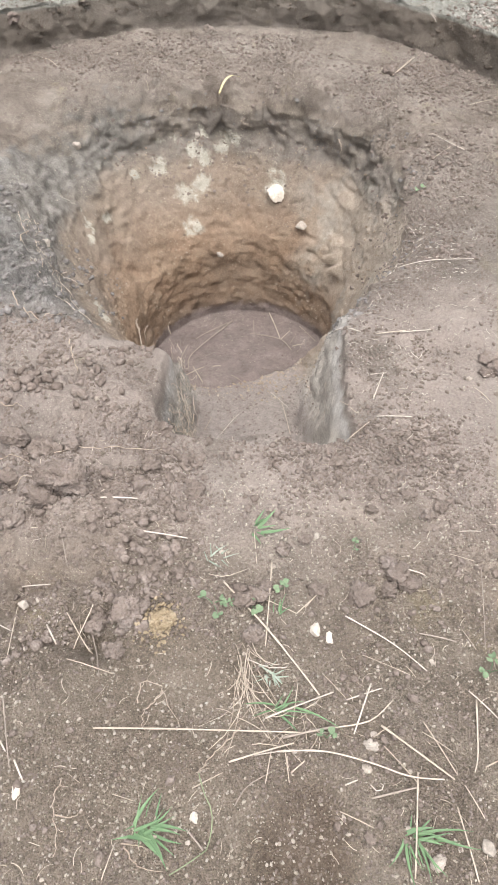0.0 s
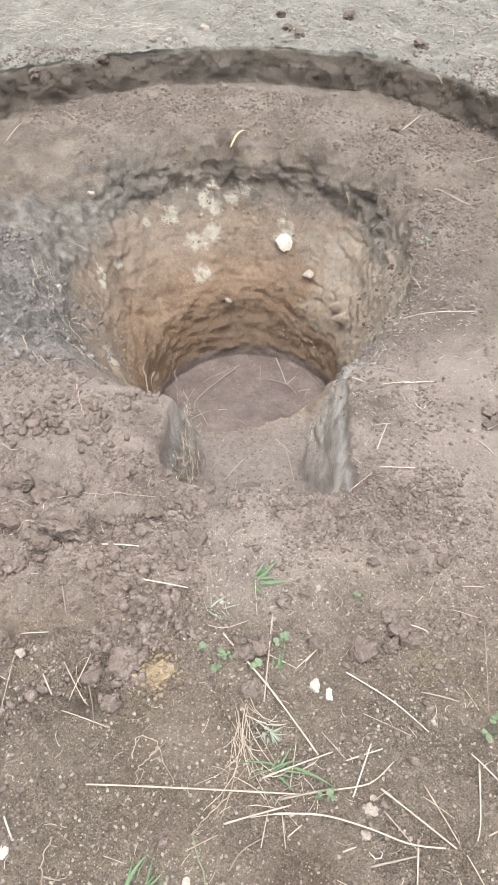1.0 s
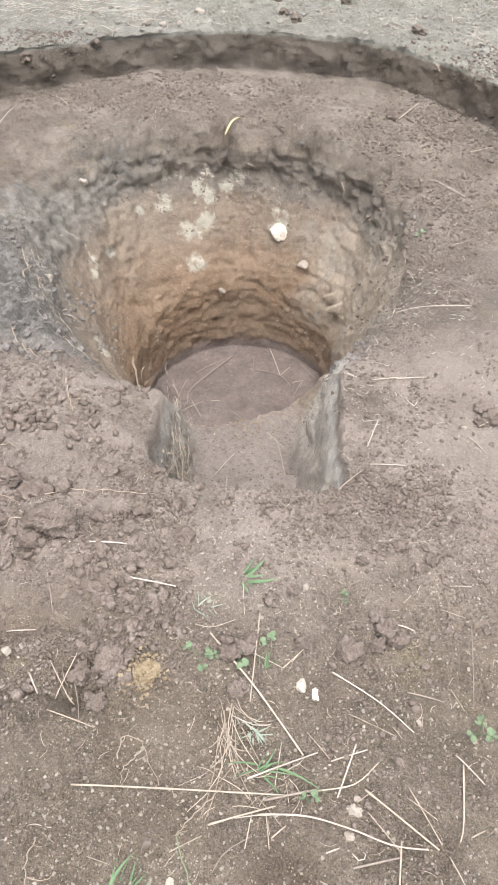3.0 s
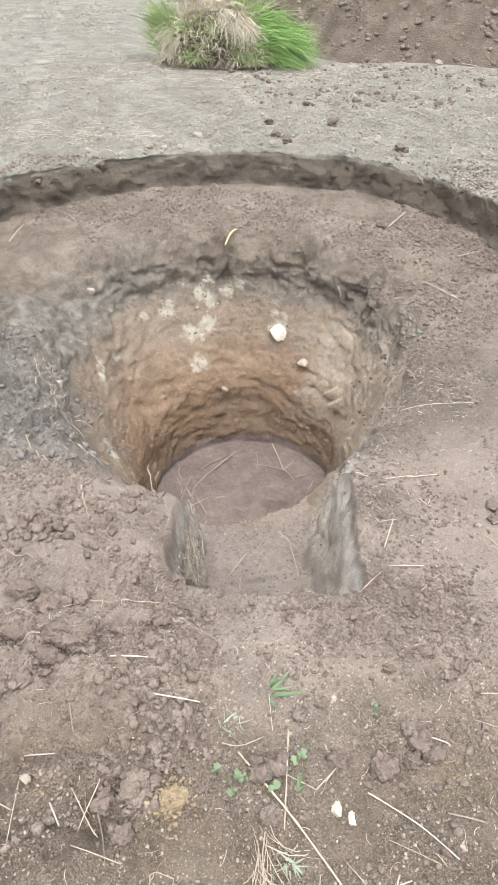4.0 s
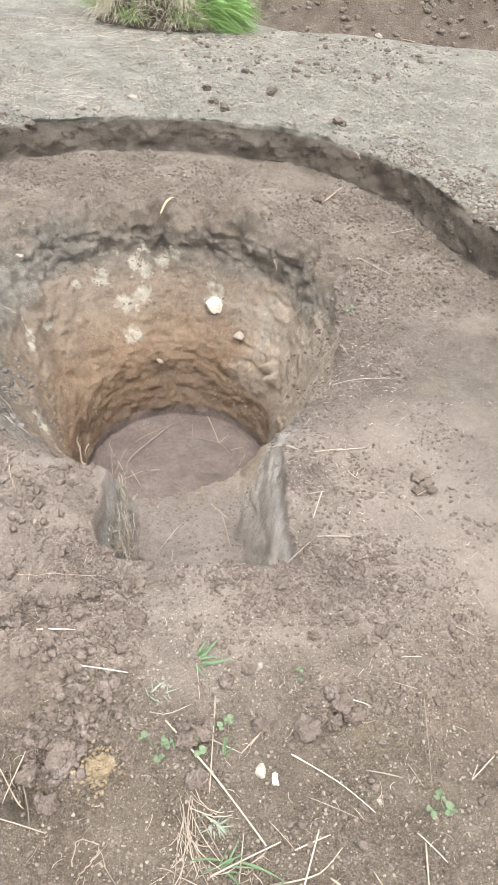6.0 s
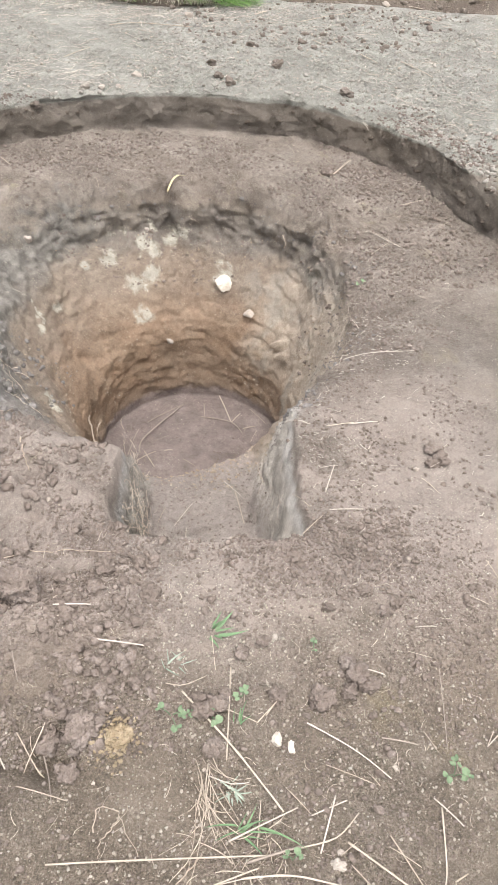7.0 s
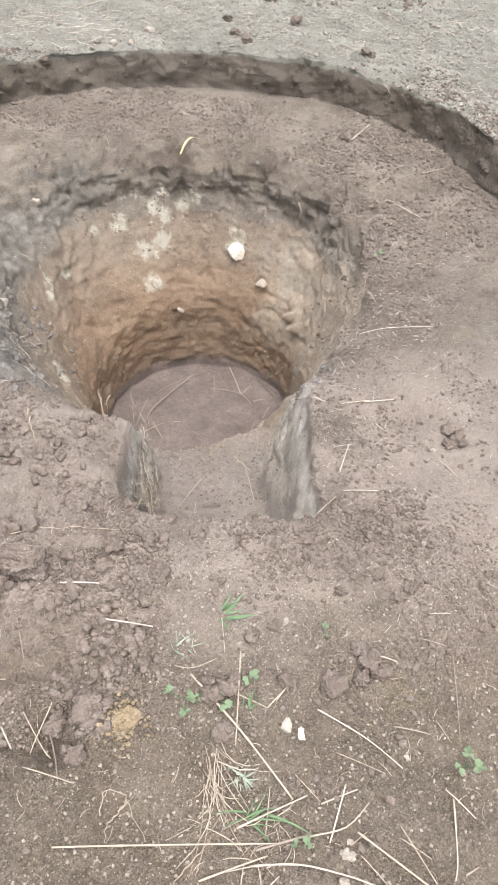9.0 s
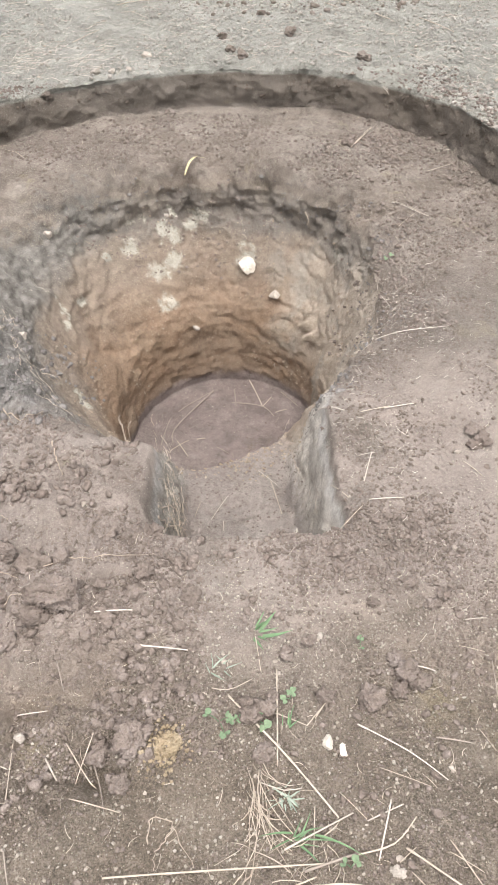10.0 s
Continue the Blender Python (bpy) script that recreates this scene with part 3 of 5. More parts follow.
# ---- helpers for things ----
def part(name, me, material, parent, label=""):
    """One mesh under a thing; the mesh is given in the thing's own frame."""
    if not isinstance(me, bpy.types.Mesh):
        bm, me = me, bpy.data.meshes.new(name)
        bm.to_mesh(me)
        bm.free()
    me.materials.append(material)
    me.shade_smooth()
    ob = new(name, me)
    ob.parent = parent
    return tagged(ob, label)


def thing(name, bm, material, label, category, group="", at=None):
    me = bpy.data.meshes.new(name)
    bm.to_mesh(me)
    bm.free()
    me.materials.append(material)
    me.shade_smooth()
    ob = tagged(new(name, me), label, category, group)
    if at is not None:
        ob.matrix_world = at
    return ob


def tube(bm, pts, radii, sides=7, flat=1.0, tips=True):
    """A round stem along points."""
    pts = [Vector(p) for p in pts]
    rings = []
    for i, p in enumerate(pts):
        along = (pts[min(i + 1, len(pts) - 1)] - pts[max(i - 1, 0)]).normalized()
        side = along.cross(Vector((0, 0, 1)))
        side = side.normalized() if side.length > 0.05 else Vector((1, 0, 0))
        up = side.cross(along).normalized()
        rings.append([bm.verts.new(p + (side * math.cos(a) + up * flat * math.sin(a)) * radii[i]) for a in (2 * math.pi * k / sides for k in range(sides))])
    for a, b in zip(rings, rings[1:]):
        for k in range(sides):
            bm.faces.new((a[k], a[(k + 1) % sides], b[(k + 1) % sides], b[k]))
    if tips:
        bm.faces.new(rings[0][::-1])
        bm.faces.new(rings[-1])


def spline(pts, n):
    """n points along a smooth line through a few."""
    pts = [Vector(p) for p in pts]
    out = []
    for k in range(n):
        u = k / (n - 1) * (len(pts) - 1)
        i = min(int(u), len(pts) - 2)
        f = u - i
        a, b, c, d = pts[max(i - 1, 0)], pts[i], pts[i + 1], pts[min(i + 2, len(pts) - 1)]
        out.append(b + 0.5 * f * (c - a + f * (2 * a - 5 * b + 4 * c - d + f * (3 * (b - c) + d - a))))
    return out


rng = random.Random(5)


def stalk(kind, width, *flat):
    """A straw lying on the soil along x, y pairs; width in millimetres."""
    r = width * 0.00025
    pairs = [Vector((flat[i], flat[i + 1], 0)) for i in range(0, len(flat), 2)]
    length = sum((b - a).length for a, b in zip(pairs, pairs[1:]))
    n = max(5, min(26, int(length / 0.012)))
    pts = spline(pairs, n)
    ground_z = [drop(p.x, p.y)[0] for p in pts]
    lift = rng.uniform(0.001, 0.005)
    for i, p in enumerate(pts):
        u = i / (n - 1)
        line = ground_z[0] * (1 - u) + ground_z[-1] * u
        around_z = ground_z[max(i - 2, 0):i + 3]
        p.z = max(line, sum(around_z) / len(around_z)) + r * 0.9 + lift * math.sin(u * math.pi) + 0.0045
        p.z = max(p.z, ground_z[i] + r * 0.5 + 0.002)
    for _ in range(3):
        zs = [p.z for p in pts]
        for i in range(1, n - 1):
            pts[i].z = max((zs[i - 1] + zs[i] + zs[i + 1]) / 3, ground_z[i] + r * 0.5)
    knots = {rng.randrange(1, n - 1) for _ in range(int(length / 0.09))}
    radii = [r * (1.0 + (0.35 if i in knots else 0.0)) * (1 - 0.22 * i / n) * rng.uniform(0.94, 1.06) for i in range(n)]
    bm = bmesh.new()
    tube(bm, pts, radii, 8, 0.8)
    look_of = {"P": (PALESTRAW, "bleached pale straw stalk"), "S": (STRAW, "dry yellow-brown straw stalk"), "G": (GREYSTRAW, "weathered grey-brown straw stalk"),
               "N": (GREENSTRAW, "half-green wilted grass stem")}[kind]
    size = "short piece of " if length < 0.06 else "long " if length > 0.2 else ""
    where = " on the pit floor" if ground_z[0] < -0.7 else " on the entrance step" if ground_z[0] < -0.25 else " on the field" if pts[0].y > 3.6 else " on the bare soil"
    return thing("straw_stalk", bm, look_of[0], size + look_of[1] + " lying" + where, "straw", "scattered straw stalks")


def rootlet(width, *flat):
    """A thin curled root through x, y, z triples."""
    pts = spline([flat[i:i + 3] for i in range(0, len(flat), 3)], 18)
    for i, p in enumerate(pts):
        wave = 0.0018 * math.sin(i * 1.9 + flat[0] * 50)
        p.x, p.y, p.z = p.x + wave, p.y, p.z + width * 0.0008 + abs(wave) + 0.001
        soil = drop(p.x, p.y)[0]
        if -0.05 < soil - p.z < 0.12 or 0 < p.z - soil < 0.03:
            p.z = soil + width * 0.0004 + 0.0015 + abs(wave)
    bm = bmesh.new()
    tube(bm, pts, [width * 0.00037 * (1 - 0.55 * i / 18) * (1 + 0.18 * math.sin(i * 2.3)) for i in range(18)], 6)
    return thing("dry_root", bm, ROOT, "thin pale dry root curling out of the soil", "root", "loose roots")


def lump_mesh(size, seed, flat=0.7, jag=0.35, levels=3, square=0.0):
    bm = bmesh.new()
    bmesh.ops.create_icosphere(bm, subdivisions=levels, radius=1)
    off = Vector((seed * 3.1, seed * 1.7, seed * 0.9))
    for v in bm.verts:
        d = v.co.normalized()
        r = 1 + jag * 1.2 * noise.noise(d * 1.3 + off) + jag * 0.6 * noise.noise(d * 2.9 + off) + jag * 0.45 * noise.noise(d * 6.5 + off) + jag * 0.32 * noise.noise(d * 14 + off)
        if square:
            r *= 1 + square * (1 / max(abs(d.x), abs(d.y), abs(d.z)) - 1.25)
        v.co = Vector((d.x, d.y * 0.85, d.z * flat)) * r * size
    return bm


lump_count = 0


def clod(size, x, y):
    global lump_count
    lump_count += 1
    z, n = drop(x, y)
    bm = lump_mesh(size * (0.85 if size > 0.03 else 1), lump_count, 0.55 if size > 0.03 else 0.68, 0.5 if size > 0.03 else 0.5, 5 if size > 0.03 else 4, 0.2)
    for v in bm.verts:
        near = noise.voronoi(v.co * (0.9 / 0.0075))[0]
        v.co += v.co.normalized() * (0.0034 * (0.55 - near[0]) + 0.0022 * noise.noise(v.co * 420))
    label = "crumbly dark brown soil clod on the field" if y > 3.6 else "large crumbly brown soil clod on loose soil" if size > 0.022 else "crumbly brown clod of soil on the ground"
    return thing("soil_clod", bm, CLOD if y < 3.6 else HEAPCRUMB, label, "clod", "soil clods", pose(x, y, z + size * 0.28, rng.uniform(-15, 15), rng.uniform(-15, 15), rng.uniform(0, 360)))


def stone(size, kind, x, y, z):
    global lump_count
    lump_count += 1
    gen = random.Random(lump_count)
    bm = bmesh.new()
    bmesh.ops.create_icosphere(bm, subdivisions=4 if size > 0.008 else 3, radius=1)
    off = Vector((gen.uniform(-90, 90), gen.uniform(-90, 90), gen.uniform(-90, 90)))
    cuts = [(Vector((gen.gauss(0, 1), gen.gauss(0, 1), gen.gauss(0, 0.8))).normalized(), gen.uniform(0.55, 0.85)) for _ in range(7)]
    long = gen.uniform(1.0, 1.3)
    for v in bm.verts:
        d = v.co.normalized()
        r = 1.1 + 0.45 * noise.noise(d * 1.2 + off) + 0.30 * noise.noise(d * 2.6 + off)
        for n, far in cuts:
            k = d.dot(n)
            if k > 0.05:
                r = min(r, far / k)
        r += 0.16 * noise.noise(d * 4.5 + off) + 0.11 * noise.noise(d * 10 + off)
        v.co = Vector((d.x * long, d.y * 0.9, d.z * 0.72)) * r * size
    mat = {"C": CHALK, "P": STONE, "T": STONE_TAN}[kind]
    deep = z < -0.06
    label = {"C": "white chalky stone", "P": "small pale limestone pebble", "T": "small tan stone"}[kind] + (" set in the pit wall" if deep else " lying on the soil")
    return thing("stone", bm, mat, label, "stone", "pale stones", pose(x, y, z + (0 if deep else size * 0.25), rng.uniform(-25, 25), rng.uniform(-25, 25), rng.uniform(0, 360)))


STONE_TAN = stone_material("tan_stone", (0.41, 0.375, 0.33), (0.27, 0.243, 0.21))


def blade_mesh(length, width, lean, bend, n=9):
    """A grass blade from the origin, leaning along +x and arching over."""
    bm = bmesh.new()
    rows = []
    x, z, a, swerve, sway = 0.0, 0.0, lean, 0.0, rng.uniform(-0.6, 0.6)
    for i in range(n + 1):
        u = i / n
        w = width * 0.36 * (0.75 + 0.7 * u if u < 0.3 else 0.96 * (1 - ((u - 0.3) / 0.7) ** 1.3)) + 0.0002
        swerve += sway * length / n * u
        up = Vector((-math.cos(a), 0, math.sin(a))) * 0.0
        fold = w * 0.45
        nrm = Vector((-math.sin(math.radians(90) - a), 0, math.cos(math.radians(90) - a)))
        mid = Vector((x, swerve, z))
        rows.append([bm.verts.new(mid + Vector((0, -w, 0)) + Vector((-math.cos(a), 0, math.sin(a))) * fold), bm.verts.new(mid + up),
                     bm.verts.new(mid + Vector((0, w, 0)) + Vector((-math.cos(a), 0, math.sin(a))) * fold)])
        x += math.sin(a) * length / n
        z += math.cos(a) * length / n
        a += bend / n
    for p, q in zip(rows, rows[1:]):
        for k in (0, 1):
            bm.faces.new((p[k], p[k + 1], q[k + 1], q[k]))
    return bm


def grass_plant(x, y, label, blades, material, z=None):
    """blades: direction, length, width, lean, bend in degrees, metres and radians."""
    if z is None:
        z = drop(x, y)[0]
    root = tagged(new("grass_plant"), label, "grass", "young plants on the soil")
    root.matrix_world = pose(x, y, z - 0.002)
    twice = blades + [(turn + 9, length * 0.7, width * 0.6, lean * 0.85, bend + 0.3) for turn, length, width, lean, bend in blades]
    for turn, length, width, lean, bend in twice:
        ob = part("blade", blade_mesh(length * 0.95, width * 1.15, lean, bend), material, root)
        ob.matrix_local = pose(0.004 * math.cos(radians(turn)) + rng.gauss(0, 0.008), 0.004 * math.sin(radians(turn)) + rng.gauss(0, 0.005), 0, rng.uniform(-30, 30), 0, turn + rng.uniform(-14, 14))
    return root


def round_leaf(radius, notch=0.0):
    """A cupped round leaf with a notch at its tip and a midrib."""
    bm = bmesh.new()
    middle = bm.verts.new((0, 0, -radius * 0.06))
    rings, wob = [], rng.uniform(0, 6)
    for ring in (0.5, 1.0):
        vs = []
        for k in range(18):
            a = 2 * math.pi * k / 18
            r = radius * ring * (1 - notch * math.exp(-(min(a, 2 * math.pi - a) / 0.35) ** 2)) * (0.9 + 0.10 * math.sin(3 * a + wob) + 0.08 * math.sin(7 * a + 2 * wob))
            vs.append(bm.verts.new((r * math.cos(a), r * math.sin(a) * 0.92, radius * 0.22 * ring * ring * abs(math.sin(a)) + 0.12 * radius * ring * math.sin(3 * a + wob))))
        rings.append(vs)
    for k in range(18):
        j = (k + 1) % 18
        bm.faces.new((middle, rings[0][k], rings[0][j]))
        bm.faces.new((rings[0][k], rings[1][k], rings[1][j], rings[0][j]))
    return bm


def clover(x, y, size, stems, label):
    """stems: direction, reach, height; each carries leaflets."""
    z = drop(x, y)[0]
    root = tagged(new("clover_plant"), label, "weed", "young plants on the soil")
    root.matrix_world = pose(x, y, z)
    for turn, reach, high, leaflets in stems:
        a = radians(turn)
        tip = Vector((reach * math.cos(a), reach * math.sin(a), high))
        bm = bmesh.new()
        tube(bm, spline([(0, 0, -0.002), (tip.x * 0.4, tip.y * 0.4, high * 0.8), tip], 7), [0.0008] * 7, 5)
        part("stem", bm, LEAFGREEN, root)
        for k in range(leaflets):
            turn2 = turn + (k - (leaflets - 1) / 2) * (120 if leaflets == 3 else 95)
            leaf = part("leaf", round_leaf(size * 1.15, 0.3), LEAFGREEN, root)
            b = radians(turn2)
            leaf.matrix_local = pose(tip.x + size * 0.95 * math.cos(b), tip.y + size * 0.95 * math.sin(b), tip.z + 0.001 * k, rng.uniform(-35, 35), rng.uniform(-35, 35), turn2 + rng.uniform(-20, 20))
            leaf.scale = [rng.uniform(0.65, 1.0)] * 3
    return root


def icosahedron():
    g = (1 + 5 ** 0.5) / 2
    v = np.array([(-1, g, 0), (1, g, 0), (-1, -g, 0), (1, -g, 0), (0, -1, g), (0, 1, g), (0, -1, -g), (0, 1, -g), (g, 0, -1), (g, 0, 1), (-g, 0, -1), (-g, 0, 1)]) / math.hypot(1, g)
    f = np.array([(0, 11, 5), (0, 5, 1), (0, 1, 7), (0, 7, 10), (0, 10, 11), (1, 5, 9), (5, 11, 4), (11, 10, 2), (10, 7, 6), (7, 1, 8),
                  (3, 9, 4), (3, 4, 2), (3, 2, 6), (3, 6, 8), (3, 8, 9), (4, 9, 5), (2, 4, 11), (6, 2, 10), (8, 6, 7), (9, 8, 1)])
    return v, f


def lump_shape(fine):
    """Unit lump: an octahedron for grains, an icosahedron, or one with each edge halved."""
    if fine == 0:
        v = np.array([(1, 0, 0), (-1, 0, 0), (0, 1, 0), (0, -1, 0), (0, 0, 1), (0, 0, -1)], float)
        return v, np.array([(0, 2, 4), (2, 1, 4), (1, 3, 4), (3, 0, 4), (2, 0, 5), (1, 2, 5), (3, 1, 5), (0, 3, 5)])
    v, f = icosahedron()
    if fine == 1:
        return v, f
    v, mids, out = [tuple(p) for p in v], {}, []

    def mid(a, b):
        key = (min(a, b), max(a, b))
        if key not in mids:
            p = (np.array(v[a]) + np.array(v[b])) / 2
            v.append(tuple(p / np.linalg.norm(p)))
            mids[key] = len(v) - 1
        return mids[key]

    for a, b, c in f:
        ab, bc, ca = mid(a, b), mid(b, c), mid(c, a)
        out += [(a, ab, ca), (b, bc, ab), (c, ca, bc), (ab, bc, ca)]
    return np.array(v), np.array(out)


def scatter(name, places, sizes, material, label, category, seed, flat=0.75, fine=1):
    """Many small uneven lumps in one mesh."""
    gen = np.random.RandomState(seed)
    v, f = lump_shape(fine)
    n, k = len(places), len(v)
    turn = gen.rand(n) * 6.283
    tilt = (gen.rand(n) - 0.5) * 1.2
    shape = v[None] * (1 + (gen.rand(n, k, 1) - 0.5) * (0.6, 0.75, 0.6)[fine]) * np.stack([0.8 + 0.6 * gen.rand(n), 0.7 + 0.4 * gen.rand(n), flat * (0.7 + 0.5 * gen.rand(n))], -1)[:, None]
    x, y, z = shape[..., 0], shape[..., 1], shape[..., 2]
    y, z = y * np.cos(tilt)[:, None] - z * np.sin(tilt)[:, None], y * np.sin(tilt)[:, None] + z * np.cos(tilt)[:, None]
    x, y = x * np.cos(turn)[:, None] - y * np.sin(turn)[:, None], x * np.sin(turn)[:, None] + y * np.cos(turn)[:, None]
    co = np.stack([x, y, z], -1) * sizes[:, None, None] + places[:, None]
    faces = (f[None] + k * np.arange(n)[:, None, None]).reshape(-1)
    me = bpy.data.meshes.new(name)
    me.vertices.add(n * k)
    me.vertices.foreach_set("co", co.astype(np.float32).ravel())
    me.loops.add(len(faces))
    me.loops.foreach_set("vertex_index", faces.astype(np.int32))
    me.polygons.add(len(faces) // 3)
    me.polygons.foreach_set("loop_start", (np.arange(len(faces) // 3) * 3).astype(np.int32))
    me.update(calc_edges=True)
    me.shade_smooth()
    me.materials.append(material)
    return tagged(new(name, me), label, category, kind="stuff")


def strew(n, x0, x1, y0, y1, size0, size1, seed, clump=3.0, keep=0.0, power=3.0, sink=0.15, low=-9.0):
    """Places on the ground in a rectangle, gathered in patches, and sizes with few large ones."""
    gen = np.random.RandomState(seed)
    places, sizes = [], []
    x, y = x0 + gen.rand(n * 3) * (x1 - x0), y0 + gen.rand(n * 3) * (y1 - y0)
    w = fbm(x, y, x * 0, clump, 3, seed) + 0.6 * fbm(x, y, x * 0, clump * 4, 2, seed + 3)
    good = np.where(w + (gen.rand(n * 3) - 0.5) * 0.35 > keep)[0][:n]
    for i in good:
        s = (size0 + (size1 - size0) * gen.rand() ** power) * 0.75
        z, nrm = drop(x[i], y[i])
        if nrm.z < 0.72 or z < low or (y[i] < 2.0 and -0.5 < z < -0.1):
            continue
        places.append((x[i], y[i], z + s * (0.5 - sink)))
        sizes.append(s)
    return np.array(places), np.array(sizes)


def strew_on_heap(n, seed):
    gen = np.random.RandomState(seed)
    places, sizes = [], []
    for _ in range(n):
        x, y = gen.uniform(-0.9, 3.4), gen.uniform(5.6, 8.5)
        hit, p, nrm, _i = spoil_heap.ray_cast((x, y, 5), (0, 0, -1))
        z = drop(x, y)[0]
        if hit and p.z > z:
            s = 0.006 + 0.026 * gen.rand() ** 4
            places.append((x, y, p.z - s * 0.2)), sizes.append(s)
    return np.array(places), np.array(sizes)


# ---- crumbs and grit of the soil ----
def crumb_field(name, material, label, seed, *strewn, far=1.0):
    p = np.concatenate([a for a, b in strewn])
    s = np.concatenate([b for a, b in strewn])
    for fine, low, high in ((0, 0.0, 0.0023 * far), (1, 0.0023 * far, 0.0070 * far), (2, 0.0070 * far, 1.0)):
        some = (s >= low) & (s < high)
        if some.sum() > 5:
            scatter(name, p[some], s[some], material, label, "soil crumbs", seed + 50 * fine, 0.75, fine)


crumb_field("loose_soil_crumbs", CRUMB, "loose brown soil crumbs strewn over the trodden ground", 3,
            strew(26000, -0.62, 0.62, 0.27, 1.2, 0.0013, 0.0044, 101, 4.0, -0.06, 2.8),
            strew(900, -0.62, 0.62, 0.27, 1.2, 0.003, 0.0100, 109, 4.2, 0.10, 2.6),
            strew(3000, -0.80, -0.10, 0.66, 1.5, 0.0035, 0.016, 110, 4.5, -0.02, 4.5),
            strew(500, -0.2, 0.5, 0.95, 1.2, 0.004, 0.011, 115, 5.0, 0.0, 2.5),
            strew(350, 0.1, 0.75, 0.7, 1.6, 0.004, 0.010, 116, 3.0, 0.05, 2.5),
            strew(13000, -0.75, -0.05, 0.7, 1.65, 0.0016, 0.0075, 102, 3.0, -0.10, 3.8),
            strew(11000, 0.05, 0.95, 0.8, 2.4, 0.0016, 0.0070, 103, 3.4, -0.04, 3.8),
            strew(5000, -0.35, 0.45, 1.0, 1.24, 0.0012, 0.008, 104, 5.0, -0.2, 4.5),
            strew(9000, -1.2, 1.2, 2.95, 3.75, 0.0022, 0.0105, 105, 2.0, -0.10, 4.0),
            strew(5000, 0.4, 1.4, 1.9, 3.4, 0.0024, 0.012, 106, 2.4, 0.05, 3.5),
            strew(1300, -1.2, 1.1, 3.3, 3.78, 0.002, 0.010, 108, 3.0, 0.0, 3.0),
            strew(700, -0.5, 0.45, 1.95, 2.9, 0.0015, 0.007, 107, 4.0, 0.0, 3.5))
crumb_field("pale_grit", GRIT, "pale sandy grit and small pebbles in the soil", 4,
            strew(6500, -0.62, 0.62, 0.27, 1.05, 0.0013, 0.0044, 111, 2.2, -0.1, 3.2),
            strew(1500, -0.62, 0.62, 0.27, 0.95, 0.0018, 0.0040, 117, 2.2, -0.1, 2.4),
            strew(28, -0.6, 0.6, 0.27, 0.9, 0.003, 0.0060, 118, 2.2, -0.2, 2.0),
            strew(1300, 0.0, 0.9, 0.8, 2.0, 0.0008, 0.0040, 112, 2.2, 0.05, 3.5),
            strew(700, -0.8, 0.6, 2.4, 3.2, 0.001, 0.0045, 113, 3.0, 0.0, 3.0))
crumb_field("field_crumbs", FIELDCRUMB, "pale dry soil crumbs on the field surface", 5,
            strew(15000, -2.0, 2.3, 3.75, 5.9, 0.0032, 0.015, 121, 1.6, -0.25, 4.5, low=0.15),
            strew(4000, -3.5, 1.0, 5.5, 9.5, 0.005, 0.016, 123, 1.2, -0.1, 4.0),
            strew(3500, 0.95, 2.2, 2.3, 3.75, 0.003, 0.016, 122, 2.0, -0.05, 3.2, low=0.13), far=2.0)
crumb_field("spoil_crumbs", HEAPCRUMB, "loose brown lumps on the spoil heap", 6, strew_on_heap(8000, 131), strew(700, -0.2, 2.8, 4.8, 6.6, 0.006, 0.028, 132, 1.4, -0.1, 4.0), far=2.6)


# ---- crumbs fallen on the entrance step ----
def strew_on_step(n, seed):
    gen = np.random.RandomState(seed)
    places, sizes = [], []
    for _ in range(n):
        x, y = gen.uniform(-0.2, 0.2), 1.22 + 0.55 * gen.rand() ** 1.4
        z, nrm = drop(x, y)
        if z < -0.22 and nrm.z > 0.5:
            s = 0.0008 + 0.0032 * gen.rand() ** 4
            places.append((x, y, z + s * 0.3)), sizes.append(s)
    return np.array(places), np.array(sizes)


crumb_field("step_crumbs", CRUMB, "fine brown crumbs fallen on the entrance step", 14, strew_on_step(1800, 151))


# ---- crumbs and grit sitting in the cut faces ----
def strew_in_faces(n, seed, z0, z1, size0, size1, power, sink, r0=0.0, r1=0.95):
    """Places on the steep faces, taken from the ground's own surface."""
    me = ground.data
    co = np.empty(len(me.vertices) * 3, np.float32)
    me.vertices.foreach_get("co", co)
    co = co.reshape(-1, 3)
    r = np.hypot(co[:, 0] - PIT[0], co[:, 1] - PIT[1])
    ok = np.where((co[:, 2] > z0) & (co[:, 2] < z1) & (r > r0) & (r < r1) & (co[:, 1] > 1.66))[0]
    gen = np.random.RandomState(seed)
    chosen = gen.choice(ok, n * 3)
    w = fbm(co[chosen, 0], co[chosen, 1], co[chosen, 2], 6.0, 3, seed)
    chosen = chosen[w + (gen.rand(n * 3) - 0.5) * 0.3 > 0][:n]
    size = size0 + (size1 - size0) * gen.rand(len(chosen)) ** power
    out = np.array([me.vertices[int(i)].normal[:] for i in chosen])
    return co[chosen] + out * (size * (0.5 - sink))[:, None], size


BAND = soil_material("dark_topsoil", (0.175, 0.153, 0.136), (0.265, 0.237, 0.212), (0.365, 0.333, 0.303))
WALLGRIT = soil_material("wall_grit", (0.28, 0.205, 0.140), (0.42, 0.325, 0.235), (0.60, 0.51, 0.40))
crumb_field("topsoil_crumbs", BAND, "crumbling dark topsoil round the broken pit edge", 8, strew_in_faces(2600, 141, -0.22, -0.02, 0.0012, 0.0060, 3.5, 0.3, 0.5))
